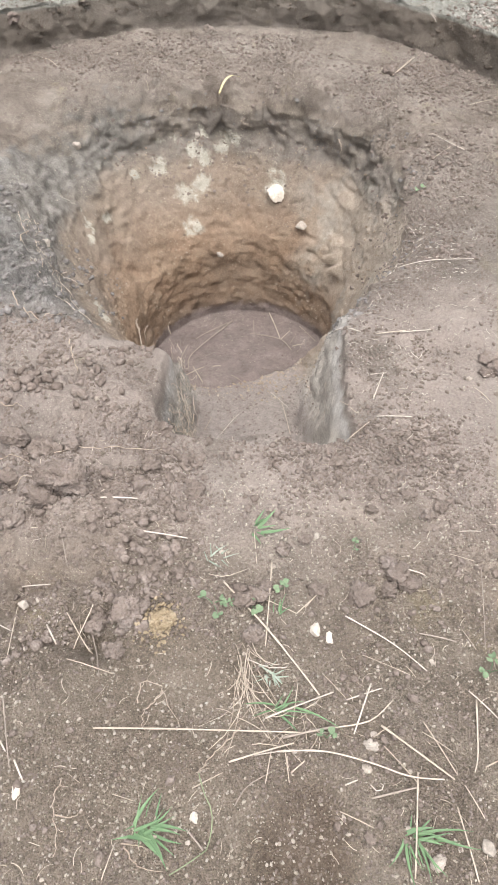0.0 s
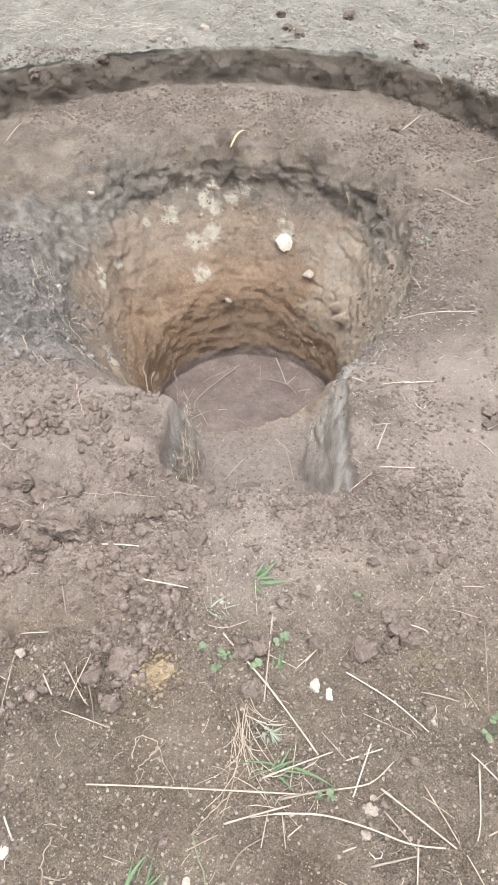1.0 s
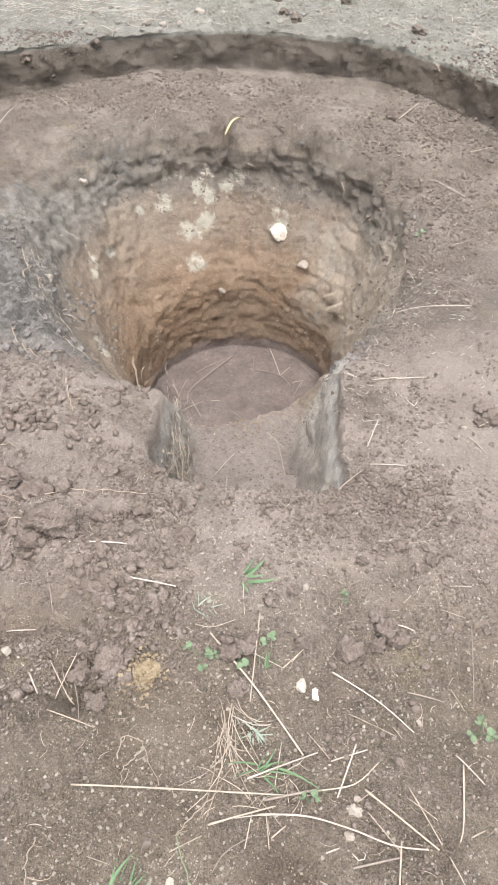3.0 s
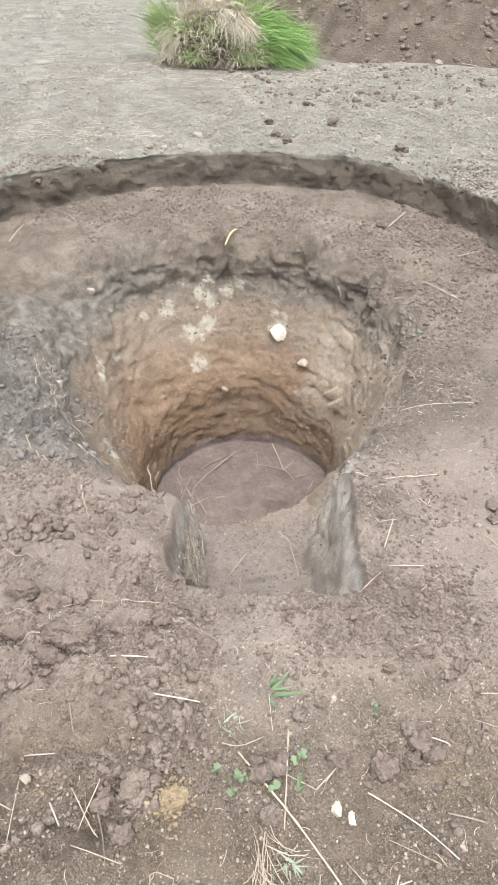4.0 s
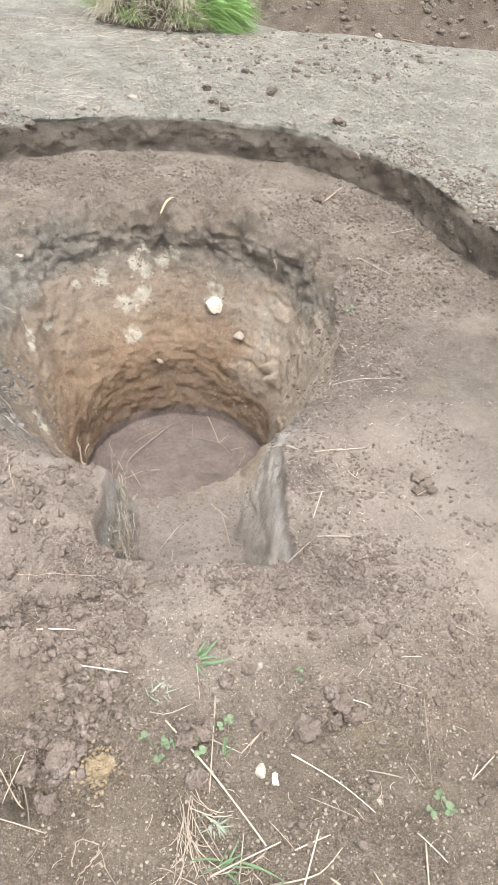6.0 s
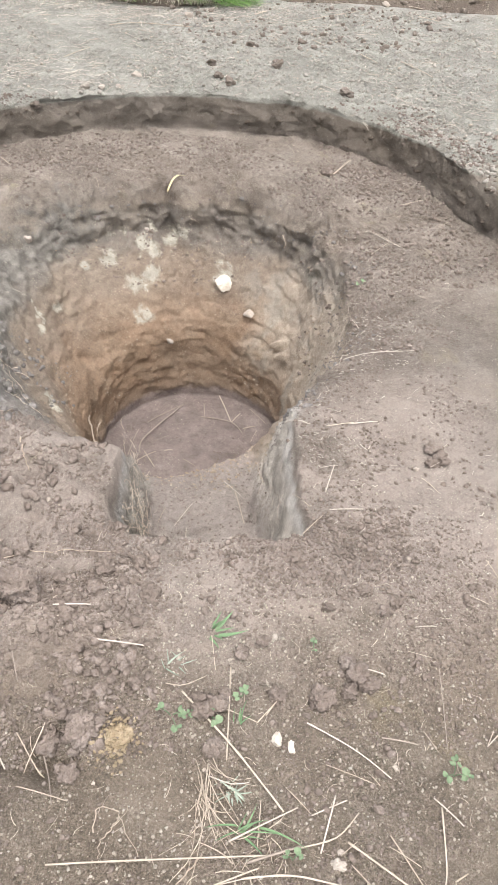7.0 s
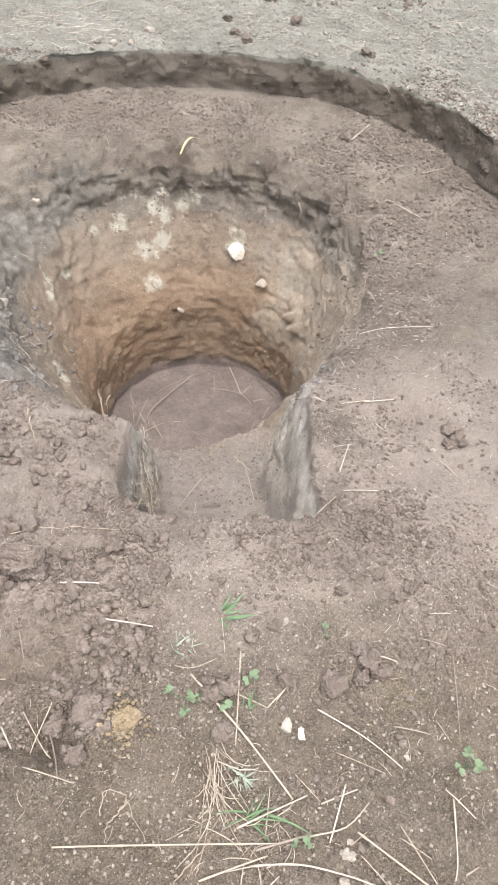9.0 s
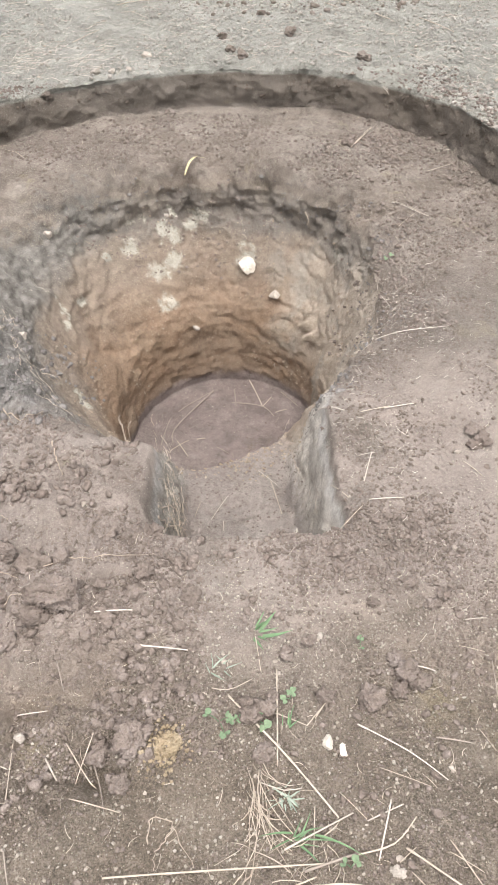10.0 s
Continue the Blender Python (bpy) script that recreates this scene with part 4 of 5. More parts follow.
crumb_field("topsoil_crumbs", BAND, "grey topsoil crumbs lying along the broken pit edge", 13, strew(3000, -1.05, -0.5, 1.55, 2.5, 0.002, 0.014, 119, 4.0, -0.15, 3.5))
crumb_field("topsoil_lumps", BAND, "broken grey topsoil lumps hanging at the pit edge", 12, strew_in_faces(70, 144, -0.15, -0.035, 0.004, 0.013, 2.2, 0.45, 0.5))
crumb_field("wall_grit", WALLGRIT, "pale grit set in the pit wall", 9, strew_in_faces(3600, 142, -0.80, -0.16, 0.0012, 0.0055, 3.5, 0.2))
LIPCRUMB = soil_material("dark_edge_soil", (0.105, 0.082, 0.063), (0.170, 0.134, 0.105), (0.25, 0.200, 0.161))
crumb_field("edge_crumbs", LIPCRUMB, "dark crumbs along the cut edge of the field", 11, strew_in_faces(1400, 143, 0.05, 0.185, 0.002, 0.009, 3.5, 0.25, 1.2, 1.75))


# ---- clods ----
clod(0.0280, -0.457, 1.118)
clod(0.0227, -0.432, 1.115)
clod(0.0512, -0.391, 1.034)
clod(0.0293, -0.427, 0.996)
clod(0.0194, -0.216, 1.076)
clod(0.0151, -0.292, 1.169)
clod(0.0210, -0.122, 1.014)
clod(0.0220, 0.269, 0.827)
clod(0.0176, 0.288, 0.803)
clod(0.0153, 0.251, 0.797)
clod(0.0155, 0.253, 0.852)
clod(0.0217, -0.282, 0.737)
clod(0.0341, -0.223, 0.74)
clod(0.0167, -0.241, 0.674)
clod(0.0192, -0.231, 1.034)
clod(0.0176, -0.389, 1.116)
clod(0.0145, -0.31, 1.063)
clod(0.0177, -0.201, 1.179)
clod(0.0145, -0.145, 1.093)
clod(0.0311, -0.518, 1.138)
clod(0.0254, -0.516, 1.059)
clod(0.0172, -0.458, 1.014)
clod(0.0145, -0.468, 0.949)
clod(0.0110, -0.163, 0.859)
clod(0.0172, 0.115, 0.794)
clod(0.0128, 0.021, 0.799)
clod(0.0143, -0.005, 0.7)
clod(0.0189, -0.021, 0.769)
clod(0.0215, 0.198, 0.782)
clod(0.0210, 0.581, 1.438)
clod(0.0178, 0.594, 1.4)
clod(0.0142, 0.377, 0.977)
clod(0.0140, 0.351, 0.957)
clod(0.0119, 0.315, 1.01)
clod(0.0172, 0.185, 1.108)
clod(0.0116, 0.235, 0.973)
clod(0.0134, 0.1, 0.902)
clod(0.0155, 0.055, 0.884)
clod(0.0403, 0.453, 4.416)
clod(0.0396, 0.767, 3.919)
clod(0.0275, 0.109, 4.174)
clod(0.0268, 0.169, 4.062)
clod(0.0330, 0.081, 4.454)
clod(0.0319, 0.324, 4.827)
clod(0.0255, 0.596, 3.312)
clod(0.0202, 0.619, 3.38)
clod(0.0211, 0.597, 1.405)
clod(0.0179, 0.573, 1.39)
clod(0.0284, -0.215, 3.792)
clod(0.0273, -1.055, 3.5)
clod(0.0312, -0.776, 3.691)
clod(0.0237, 0.198, 0.785)
clod(0.0164, 0, 0.705)
clod(0.0138, -0.026, 0.791)
clod(0.0168, 0.005, 0.779)

# ---- stones ----
stone(0.0124, "C", 0.105, 0.711, 0)
stone(0.0093, "C", 0.132, 0.701, -0.009)
stone(0.0076, "P", 0.304, 0.66, -0.01)
stone(0.0119, "C", -0.209, 0.78, -0.021)
stone(0.0090, "T", -0.426, 0.772, -0.031)
stone(0.0063, "P", -0.402, 0.784, -0.032)
stone(0.0100, "C", -0.357, 0.452, -0.003)
stone(0.0076, "C", -0.09, 0.42, -0.003)
stone(0.0063, "P", 0.189, 0.535, 0.001)
stone(0.0047, "P", 0.2, 0.53, 0.003)
stone(0.0123, "P", 0.255, 0.363, -0.003)
stone(0.0069, "P", 0.038, 0.845, -0.009)
stone(0.0061, "P", -0.063, 0.874, -0.003)
stone(0.0126, "T", 0.179, 0.517, -0.001)
stone(0.0054, "P", 0.293, 0.382, -0.004)
stone(0.0069, "P", 0.13, 0.42, -0.006)
stone(0.0062, "P", 0.22, 0.405, -0.003)
stone(0.0077, "P", 0.171, 0.485, 0.004)
stone(0.0045, "P", -0.096, 0.387, -0.003)
stone(0.0057, "P", -0.4, 0.95, -0.027)
stone(0.0045, "P", -0.069, 0.924, -0.004)
stone(0.0071, "P", 0.236, 0.481, -0.002)
stone(0.0063, "P", 0.259, 0.852, -0.008)
stone(0.0052, "P", 0.032, 0.868, -0.006)
stone(0.0054, "T", 0.442, 0.806, -0.009)
stone(0.0072, "T", 0.122, 0.913, -0.005)
stone(0.0041, "P", -0.199, 0.661, -0.013)
stone(0.0047, "T", 0.33, 0.364, -0.006)
stone(0.0110, "T", 0.332, 0.38, 0.001)
stone(0.0290, "P", -0.047, 5.499, 0.272)
stone(0.0232, "T", -0.56, 3.882, 0.217)
stone(0.0180, "T", -0.481, 3.892, 0.215)
stone(0.0155, "T", -0.402, 3.91, 0.214)
stone(0.0248, "T", -0.322, 4.182, 0.206)
stone(0.0249, "P", 1.442, 6.085, 0.306)
stone(0.0070, "P", 0.523, 1.37, -0.003)
stone(0.0400, "C", 0.101, 2.965, -0.360)
stone(0.0230, "P", 0.216, 2.858, -0.452)
stone(0.0170, "T", -0.143, 2.825, -0.582)
stone(0.0125, "P", -0.632, 2.536, -0.382)
stone(0.0196, "P", -0.710, 2.862, -0.108)
stone(0.0225, "P", -0.712, 2.198, -0.155)
stone(0.0110, "P", -0.510, 2.514, -0.563)
stone(0.0124, "T", -0.232, 2.997, -0.116)

# ---- roots ----
rootlet(5.5, -0.464, 1.481, 0.003, -0.444, 1.419, 0.023, -0.437, 1.399, 0.015, -0.42, 1.358, 0.019)
rootlet(6.5, -0.283, 1.500, 0.0, -0.291, 1.505, 0.032, -0.295, 1.51, 0.045, -0.291, 1.51, 0.058)
rootlet(4.0, -0.283, 1.50, 0.0, -0.272, 1.50, 0.032, -0.266, 1.505, 0.042)
rootlet(3.8, -0.516, 1.032, -0.022, -0.489, 1.042, -0.02, -0.462, 1.041, -0.01, -0.427, 1.041, -0.013)
rootlet(4.2, -0.584, 1.251, 0, -0.545, 1.235, 0.011, -0.511, 1.21, 0.02)
rootlet(5.5, -0.724, 2.016, -0.092, -0.742, 2.182, -0.193, -0.725, 2.197, -0.225, -0.71, 2.183, -0.248)
rootlet(4.9, -0.63, 1.661, -0.009, -0.592, 1.629, -0.008, -0.556, 1.619, -0.007, -0.525, 1.653, -0.017)
rootlet(5.1, -0.661, 1.695, -0.011, -0.635, 1.65, -0.01, -0.6, 1.616, -0.003)
rootlet(3.0, -0.19, 0.584, -0.011, -0.19, 0.61, -0.019, -0.183, 0.622, -0.02, -0.157, 0.614, -0.016, -0.151, 0.604, -0.014, -0.139, 0.58, -0.013, -0.118, 0.547, -0.006)
rootlet(3.0, -0.153, 0.604, -0.014, -0.167, 0.584, -0.012, -0.179, 0.569, -0.009, -0.178, 0.547, -0.007)
rootlet(3.0, -0.291, 0.472, -0.009, -0.296, 0.445, 0.004, -0.293, 0.423, 0.005, -0.283, 0.394, 0.004, -0.281, 0.367, 0.003)
rootlet(2.9, -0.287, 0.419, 0.005, -0.267, 0.416, 0.004, -0.249, 0.427, 0.002)
rootlet(2.8, -0.186, 0.382, -0.002, -0.168, 0.361, -0.002, -0.147, 0.353, 0, -0.127, 0.352, -0.004)
rootlet(2.8, -0.19, 0.385, -0.001, -0.162, 0.382, -0.003, -0.152, 0.377, -0.003)
rootlet(3.9, -0.023, 0.547, -0.006, -0.041, 0.527, -0.003, -0.066, 0.502, 0.002, -0.085, 0.48, -0.001)
rootlet(3.8, -0.423, 1.098, 0.003, -0.366, 1.116, 0.005, -0.304, 1.111, 0.006, -0.195, 1.116, 0.004)
rootlet(3.8, -0.541, 1.088, 0.004, -0.512, 1.093, 0.007, -0.474, 1.084, 0.005)
rootlet(5.5, -0.944, 3.431, 0.026, -0.893, 3.393, 0.027, -0.852, 3.343, 0.021)
rootlet(4.2, -0.206, 1.313, -0.077, -0.178, 1.418, -0.18, -0.16, 1.529, -0.305)
rootlet(4.1, -0.204, 1.272, -0.094, -0.174, 1.355, -0.194, -0.155, 1.369, -0.232)
rootlet(4.7, 0.153, 1.513, -0.177, 0.166, 1.704, -0.304, 0.17, 1.689, -0.272)
rootlet(5.5, 0.348, 2.868, -0.08, 0.359, 2.842, -0.102, 0.356, 2.845, -0.127)

# ---- straw stalks ----
stalk("P", 7.1, -0.31, 0.989, -0.236, 0.989)
stalk("P", 6.8, -0.228, 0.918, -0.128, 0.896)
stalk("P", 5.8, -0.451, 0.83, -0.391, 0.827)
stalk("S", 4.5, -0.443, 0.778, -0.419, 0.65)
stalk("P", 6.6, -0.376, 0.735, -0.351, 0.697)
stalk("G", 4.7, -0.379, 0.918, -0.356, 0.846)
stalk("S", 4.4, -0.342, 0.756, -0.298, 0.694, -0.284, 0.681)
stalk("S", 4.3, -0.292, 0.763, -0.32, 0.691)
stalk("G", 4.3, -0.297, 0.732, -0.273, 0.673, -0.259, 0.626)
stalk("S", 4.2, -0.319, 0.657, -0.235, 0.629)
stalk("S", 7.5, -0.056, 0.805, 0.039, 0.69, 0.107, 0.599)
stalk("S", 5.5, 0.034, 0.85, 0.019, 0.68)
stalk("S", 4.2, 0.02, 0.771, 0.076, 0.743)
stalk("S", 4.2, 0.076, 0.743, 0.112, 0.779)
stalk("S", 4.3, -0.085, 0.823, -0.053, 0.817, -0.011, 0.835)
stalk("P", 4.5, -0.457, 0.727, -0.437, 0.721)
stalk("S", 6.0, -0.255, 0.543, -0.135, 0.541, 0.079, 0.537)
stalk("G", 4.2, -0.407, 0.59, -0.37, 0.481)
stalk("P", 6.1, -0.367, 0.494, -0.348, 0.466)
stalk("P", 5.1, -0.398, 0.524, -0.382, 0.505)
stalk("S", 3.8, -0.094, 0.457, -0.048, 0.479)
stalk("S", 5.7, -0.04, 0.493, 0.061, 0.521)
stalk("G", 3.8, -0.03, 0.434, -0.012, 0.46, 0.025, 0.481)
stalk("S", 2.9, -0.211, 0.447, -0.177, 0.438)
stalk("G", 5.7, -0.099, 0.404, -0.074, 0.378)
stalk("S", 3.8, -0.21, 0.34, -0.198, 0.385)
stalk("P", 5.9, 0.017, 0.56, 0.13, 0.603)
stalk("S", 4.0, 0.072, 0.618, 0.06, 0.547)
stalk("G", 8.8, 0.044, 0.529, 0.127, 0.547)
stalk("S", 4.9, 0.127, 0.545, 0.184, 0.555, 0.225, 0.588)
stalk("P", 6.1, 0.193, 0.617, 0.156, 0.535)
stalk("P", 5.0, 0.15, 0.59, 0.21, 0.608)
stalk("S", 3.1, 0.114, 0.635, 0.15, 0.594)
stalk("S", 6.9, 0.2, 0.548, 0.3, 0.469)
stalk("S", 5.0, 0.268, 0.554, 0.306, 0.476)
stalk("S", 3.9, 0.2, 0.516, 0.244, 0.465)
stalk("S", 5.8, 0.034, 0.51, 0.104, 0.508, 0.172, 0.491, 0.229, 0.473, 0.285, 0.469)
stalk("S", 5.9, 0.247, 0.48, 0.221, 0.344)
stalk("G", 6.7, 0.172, 0.443, 0.244, 0.459)
stalk("S", 4.9, 0.297, 0.433, 0.308, 0.34)
stalk("S", 4.0, 0.313, 0.461, 0.332, 0.417)
stalk("P", 5.3, 0.162, 0.738, 0.236, 0.688, 0.291, 0.639)
stalk("S", 3.1, 0.184, 0.665, 0.26, 0.63)
stalk("G", 5.3, 0.289, 0.707, 0.35, 0.692)
stalk("S", 3.3, 0.367, 0.717, 0.382, 0.678)
stalk("S", 5.2, 0.362, 0.591, 0.344, 0.509, 0.333, 0.48)
stalk("P", 5.2, 0.352, 0.605, 0.389, 0.561)
stalk("P", 4.7, 0.401, 0.916, 0.443, 0.915)
stalk("S", 3.4, 0.374, 0.866, 0.417, 0.848)
stalk("G", 3.4, 0.426, 0.836, 0.398, 0.678)
stalk("S", 4.8, 0.055, 0.479, 0.077, 0.496)
stalk("P", 4.8, 0.134, 0.46, 0.154, 0.467)
stalk("P", 5.6, 0.286, 0.835, 0.32, 0.823)
stalk("S", 3.9, 0.047, 0.513, 0.052, 0.465)
stalk("S", 4.2, 0.091, 0.753, 0.114, 0.781)
stalk("S", 3.0, 0.263, 0.538, 0.305, 0.508)
stalk("P", 4.1, -0.01, 0.66, 0.026, 0.645, 0.055, 0.646)
stalk("S", 3.8, 0.124, 0.427, 0.172, 0.406)
stalk("S", 2.9, 0.186, 0.53, 0.215, 0.548)
stalk("P", 3.9, -0.001, 0.504, 0.061, 0.512)
stalk("S", 3.9, 0.026, 0.513, 0.016, 0.465)
stalk("S", 5.0, 0.35, 0.486, 0.373, 0.496)
stalk("P", 5.6, 0.435, 1.901, 0.654, 1.895)
stalk("P", 5.0, 0.506, 2.151, 0.518, 2.071)
stalk("P", 6.1, 0.381, 1.541, 0.465, 1.558)
stalk("P", 5.6, 0.316, 1.382, 0.281, 1.295)
stalk("P", 4.2, 0.283, 1.376, 0.325, 1.383)
stalk("P", 5.3, 0.283, 1.242, 0.361, 1.237)
stalk("S", 3.8, 0.204, 1.162, 0.267, 1.23)
stalk("P", 7.9, 0.222, 1.623, 0.278, 1.547)
stalk("S", 4.6, 0.682, 2.777, 0.782, 2.614)
stalk("S", 4.3, 0.661, 2.575, 0.747, 2.662)
stalk("S", 7.1, 0.625, 3.299, 0.734, 3.466)
stalk("P", 9.5, 0.788, 3.557, 0.809, 3.535)
stalk("S", 4.3, 0.527, 1.336, 0.554, 1.284)
stalk("P", 5.8, 0.561, 1.376, 0.601, 1.398)
stalk("P", 4.4, 0.398, 1.463, 0.412, 1.439, 0.424, 1.46)
stalk("S", 4.1, 0.205, 1.314, 0.239, 1.253)
stalk("P", 3.2, 0.339, 1.834, 0.353, 1.696)
stalk("P", 3.9, 0.552, 2.253, 0.542, 2.249)
stalk("P", 3.9, 0.707, 2.272, 0.679, 2.267)
stalk("S", 6.1, 0.396, 1.545, 0.318, 1.532)
stalk("S", 4.0, 0.6, 1.075, 0.61, 1.027)
stalk("S", 3.7, 0.525, 0.984, 0.569, 0.964)
stalk("S", 3.5, 0.492, 0.711, 0.471, 0.685)
stalk("P", 4.7, 0.529, 0.726, 0.47, 0.683)
stalk("P", 4.5, 0.675, 2.766, 0.78, 2.603)
stalk("G", 9.0, -0.254, 2.603, -0.082, 2.736)
stalk("G", 11.7, -0.084, 2.732, -0.26, 2.489, -0.275, 2.385)
stalk("G", 9.0, -0.292, 2.556, -0.327, 2.38)
stalk("G", 9.3, 0.015, 2.737, 0.017, 2.612)
stalk("G", 9.1, -0.002, 2.639, 0.137, 2.603, 0.189, 2.536)
stalk("S", 11.8, 0.092, 2.797, 0.14, 2.603)
stalk("S", 9.1, 0.143, 2.603, 0.187, 2.66)
stalk("S", 9.0, 0.195, 2.56, 0.251, 2.573)
stalk("G", 9.3, 0.235, 2.694, 0.303, 2.586)
stalk("S", 8.5, -0.286, 2.345, -0.206, 2.398)
stalk("S", 8.6, -0.256, 2.397, -0.209, 2.306)
stalk("S", 10.8, -0.169, 2.404, -0.131, 2.407)
stalk("G", 8.5, -0.083, 2.347, -0.032, 2.306)
stalk("P", 4.3, -0.039, 1.603, -0.092, 1.491)
stalk("S", 5.5, 0.094, 1.652, 0.114, 1.508)
stalk("P", 4.5, 0.06, 1.702, 0.111, 1.636)
stalk("S", 3.2, -0.12, 1.577, -0.14, 1.506)
stalk("P", 6.2, -0.057, 1.486, -0.059, 1.455)
stalk("P", 9.5, 0.15, 1.439, 0.147, 1.41)
stalk("P", 6.8, -1.101, 3.086, -1.075, 3.242)
stalk("S", 10.7, -0.558, 5.203, -0.318, 5.243, -0.025, 5.201)
stalk("S", 14.8, 0.505, 5.731, 0.411, 5.612)
stalk("S", 11.4, 0.713, 5.485, 1.196, 5.861)
stalk("S", 12.4, 1.617, 5.77, 1.737, 5.646)
stalk("S", 9.9, 1.227, 4.639, 1.335, 4.313)
stalk("S", 13.0, 1.586, 6.085, 1.718, 6.005)
stalk("S", 10.0, 0.995, 4.751, 1.074, 4.596)
stalk("S", 10.4, 0.736, 5.014, 0.798, 4.91)
stalk("S", 9.8, -1.261, 4.611, -1.13, 4.407)
stalk("S", 9.3, -0.747, 4.485, -0.617, 4.664)
stalk("P", 9.4, 0.788, 3.559, 0.813, 3.529)
stalk("S", 7.0, 0.604, 3.276, 0.733, 3.47)
stalk("S", 4.9, 0.869, 2.973, 1.006, 3.04)
stalk("N", 3.8, -0.085, 0.477, -0.075, 0.449, -0.063, 0.426, -0.063, 0.397, -0.069, 0.378)
stalk("N", 3.8, -0.069, 0.378, -0.093, 0.362, -0.119, 0.347)
stalk("S", 3.4, 0, 0.918, 0.005, 0.846)
stalk("P", 3.9, 0.172, 0.461, 0.183, 0.451, 0.192, 0.459, 0.188, 0.464)


# ---- ochre lump, yellow leaf ----
z_ochre = drop(-0.17, 0.727)[0]
thing("ochre_lump", lump_mesh(0.029, 77, 0.34, 0.32, 5, 0.1), OCHRE, "crumbled lump of yellow ochre sand on the soil", "sand lump", "", pose(-0.17, 0.727, z_ochre - 0.004, 0, 0, 30))
gen_ochre = np.random.RandomState(9)
spread = np.stack([-0.17 + 0.020 * gen_ochre.randn(420), 0.727 + 0.022 * gen_ochre.randn(420)], -1)
crumb_field("ochre_crumbs", OCHRE, "fine yellow ochre sand crumbs round the lump", 7,
            (np.array([(a, b, drop(a, b)[0] + 0.005) for a, b in spread]), 0.0010 + 0.0028 * gen_ochre.rand(420) ** 3))


def yellow_leaf():
    root = tagged(new("fallen_leaf"), "narrow curled yellow grass leaf on the rim of the pit", "leaf")
    root.matrix_world = pose(-0.142, 3.129, 0)
    path = spline([(0, 0, 0.0), (0.021, 0.085, 0.018), (0.05, 0.13, 0.024), (0.09, 0.15, 0.012)], 14)
    bm = bmesh.new()
    rows = []
    for i, p in enumerate(path):
        w = 0.0046 * math.sin(math.pi * (0.12 + 0.86 * i / 13)) ** 0.8
        rows.append([bm.verts.new(p + Vector((-w, 0.3 * w, w * 0.4))), bm.verts.new(p), bm.verts.new(p + Vector((w, -0.3 * w, w * 0.4)))])
    for a, b in zip(rows, rows[1:]):
        for k in (0, 1):
            bm.faces.new((a[k], a[k + 1], b[k + 1], b[k]))
    part("blade", bm, YELLOW, root)
    return root


yellow_leaf()

# ---- young plants ----
grass_plant(-0.166, 0.402, "tuft of young green grass growing from the soil",
            [(12, .060, .007, 1.1, .25), (-2, .072, .008, 1.2, .2), (-18, .078, .008, 1.2, .2), (-34, .066, .007, 1.2, .25), (-46, .050, .008, 1.15, .3), (26, .052, .006, 1.0, .4),
             (62, .064, .007, 1.1, .2), (78, .050, .003, 1.1, .2), (176, .034, .004, 1.2, .2), (-78, .036, .006, 1.1, .4), (4, .040, .006, .8, .5), (-25, .045, .006, .9, .5)], GREEN)
grass_plant(0.225, 0.395, "sprawling tuft of green grass beside a straw",
            [(3, .092, .006, 1.25, .2), (14, .045, .008, 1.0, .4), (56, .036, .005, 1.0, .3), (-62, .075, .005, 1.2, .2), (-80, .060, .006, 1.2, .2), (-30, .085, .006, 1.25, .2),
             (-108, .050, .005, 1.2, .2), (-95, .070, .005, 1.2, .2), (-10, .040, .006, 1.0, .4)], GREEN)
grass_plant(0.000, 0.932, "single green grass sprout on the soil",
            [(60, .056, .009, .9, .3), (-3, .062, .009, 1.15, .3), (-35, .045, .007, 1.1, .2), (10, .040, .007, .8, .3)], GREEN)
grass_plant(0.026, 0.638, "wilted clump of silvery green leaves on the soil",
            [(168, .046, .0045, 1.35, .2), (20, .030, .004, 1.3, .3), (-60, .035, .005, 1.3, .3), (-40, .030, .004, 1.2, .4), (5, .038, .003, 1.35, .2),
             (185, .040, .003, 1.35, .2), (-75, .025, .006, 1.1, .6), (35, .030, .003, 1.3, .3), (-100, .022, .006, 1.0, .8)], SILVER := plant_material("silvery_leaf", (0.15, 0.21, 0.15), (0.44, 0.48, 0.42), 60.0))
grass_plant(0.036, 0.576, "flattened green grass with long blades",
            [(-4, .105, .005, 1.25, .25), (50, .050, .004, 1.0, .3), (185, .060, .004, 1.2, .2), (20, .055, .004, 1.1, .3), (-30, .050, .004, 1.2, .2)], GREEN)
grass_plant(-0.070, 0.860, "small pale sprig of grass on the soil",
            [(70, .040, .004, .9, .3), (-60, .038, .004, 1.1, .3), (10, .035, .003, 1.1, .2), (130, .030, .003, 1.0, .3)], SILVER)
grass_plant(0.047, 0.742, "thin upright yellow-green grass sprout",
            [(65, .042, .004, .8, .3), (90, .030, .004, .7, .3), (40, .030, .003, 1.0, .3)], GREEN)
clover(-0.003, 0.755, 0.0085, [(80, 0.012, 0.014, 1), (-60, 0.008, 0.014, 2)], "young clover with broad green leaves")
clover(-0.074, 0.763, 0.0072, [(150, 0.020, 0.010, 2), (10, 0.012, 0.009, 2), (-70, 0.022, 0.008, 2)], "low clover with small dull green leaves")
clover(-0.047, 0.758, 0.005, [(40, 0.008, 0.008, 3), (170, 0.008, 0.008, 3)], "tiny green weed seedling")
clover(0.195, 0.888, 0.0042, [(80, 0.010, 0.010, 3), (-90, 0.008, 0.008, 2)], "tiny green seedling alone on bare soil")
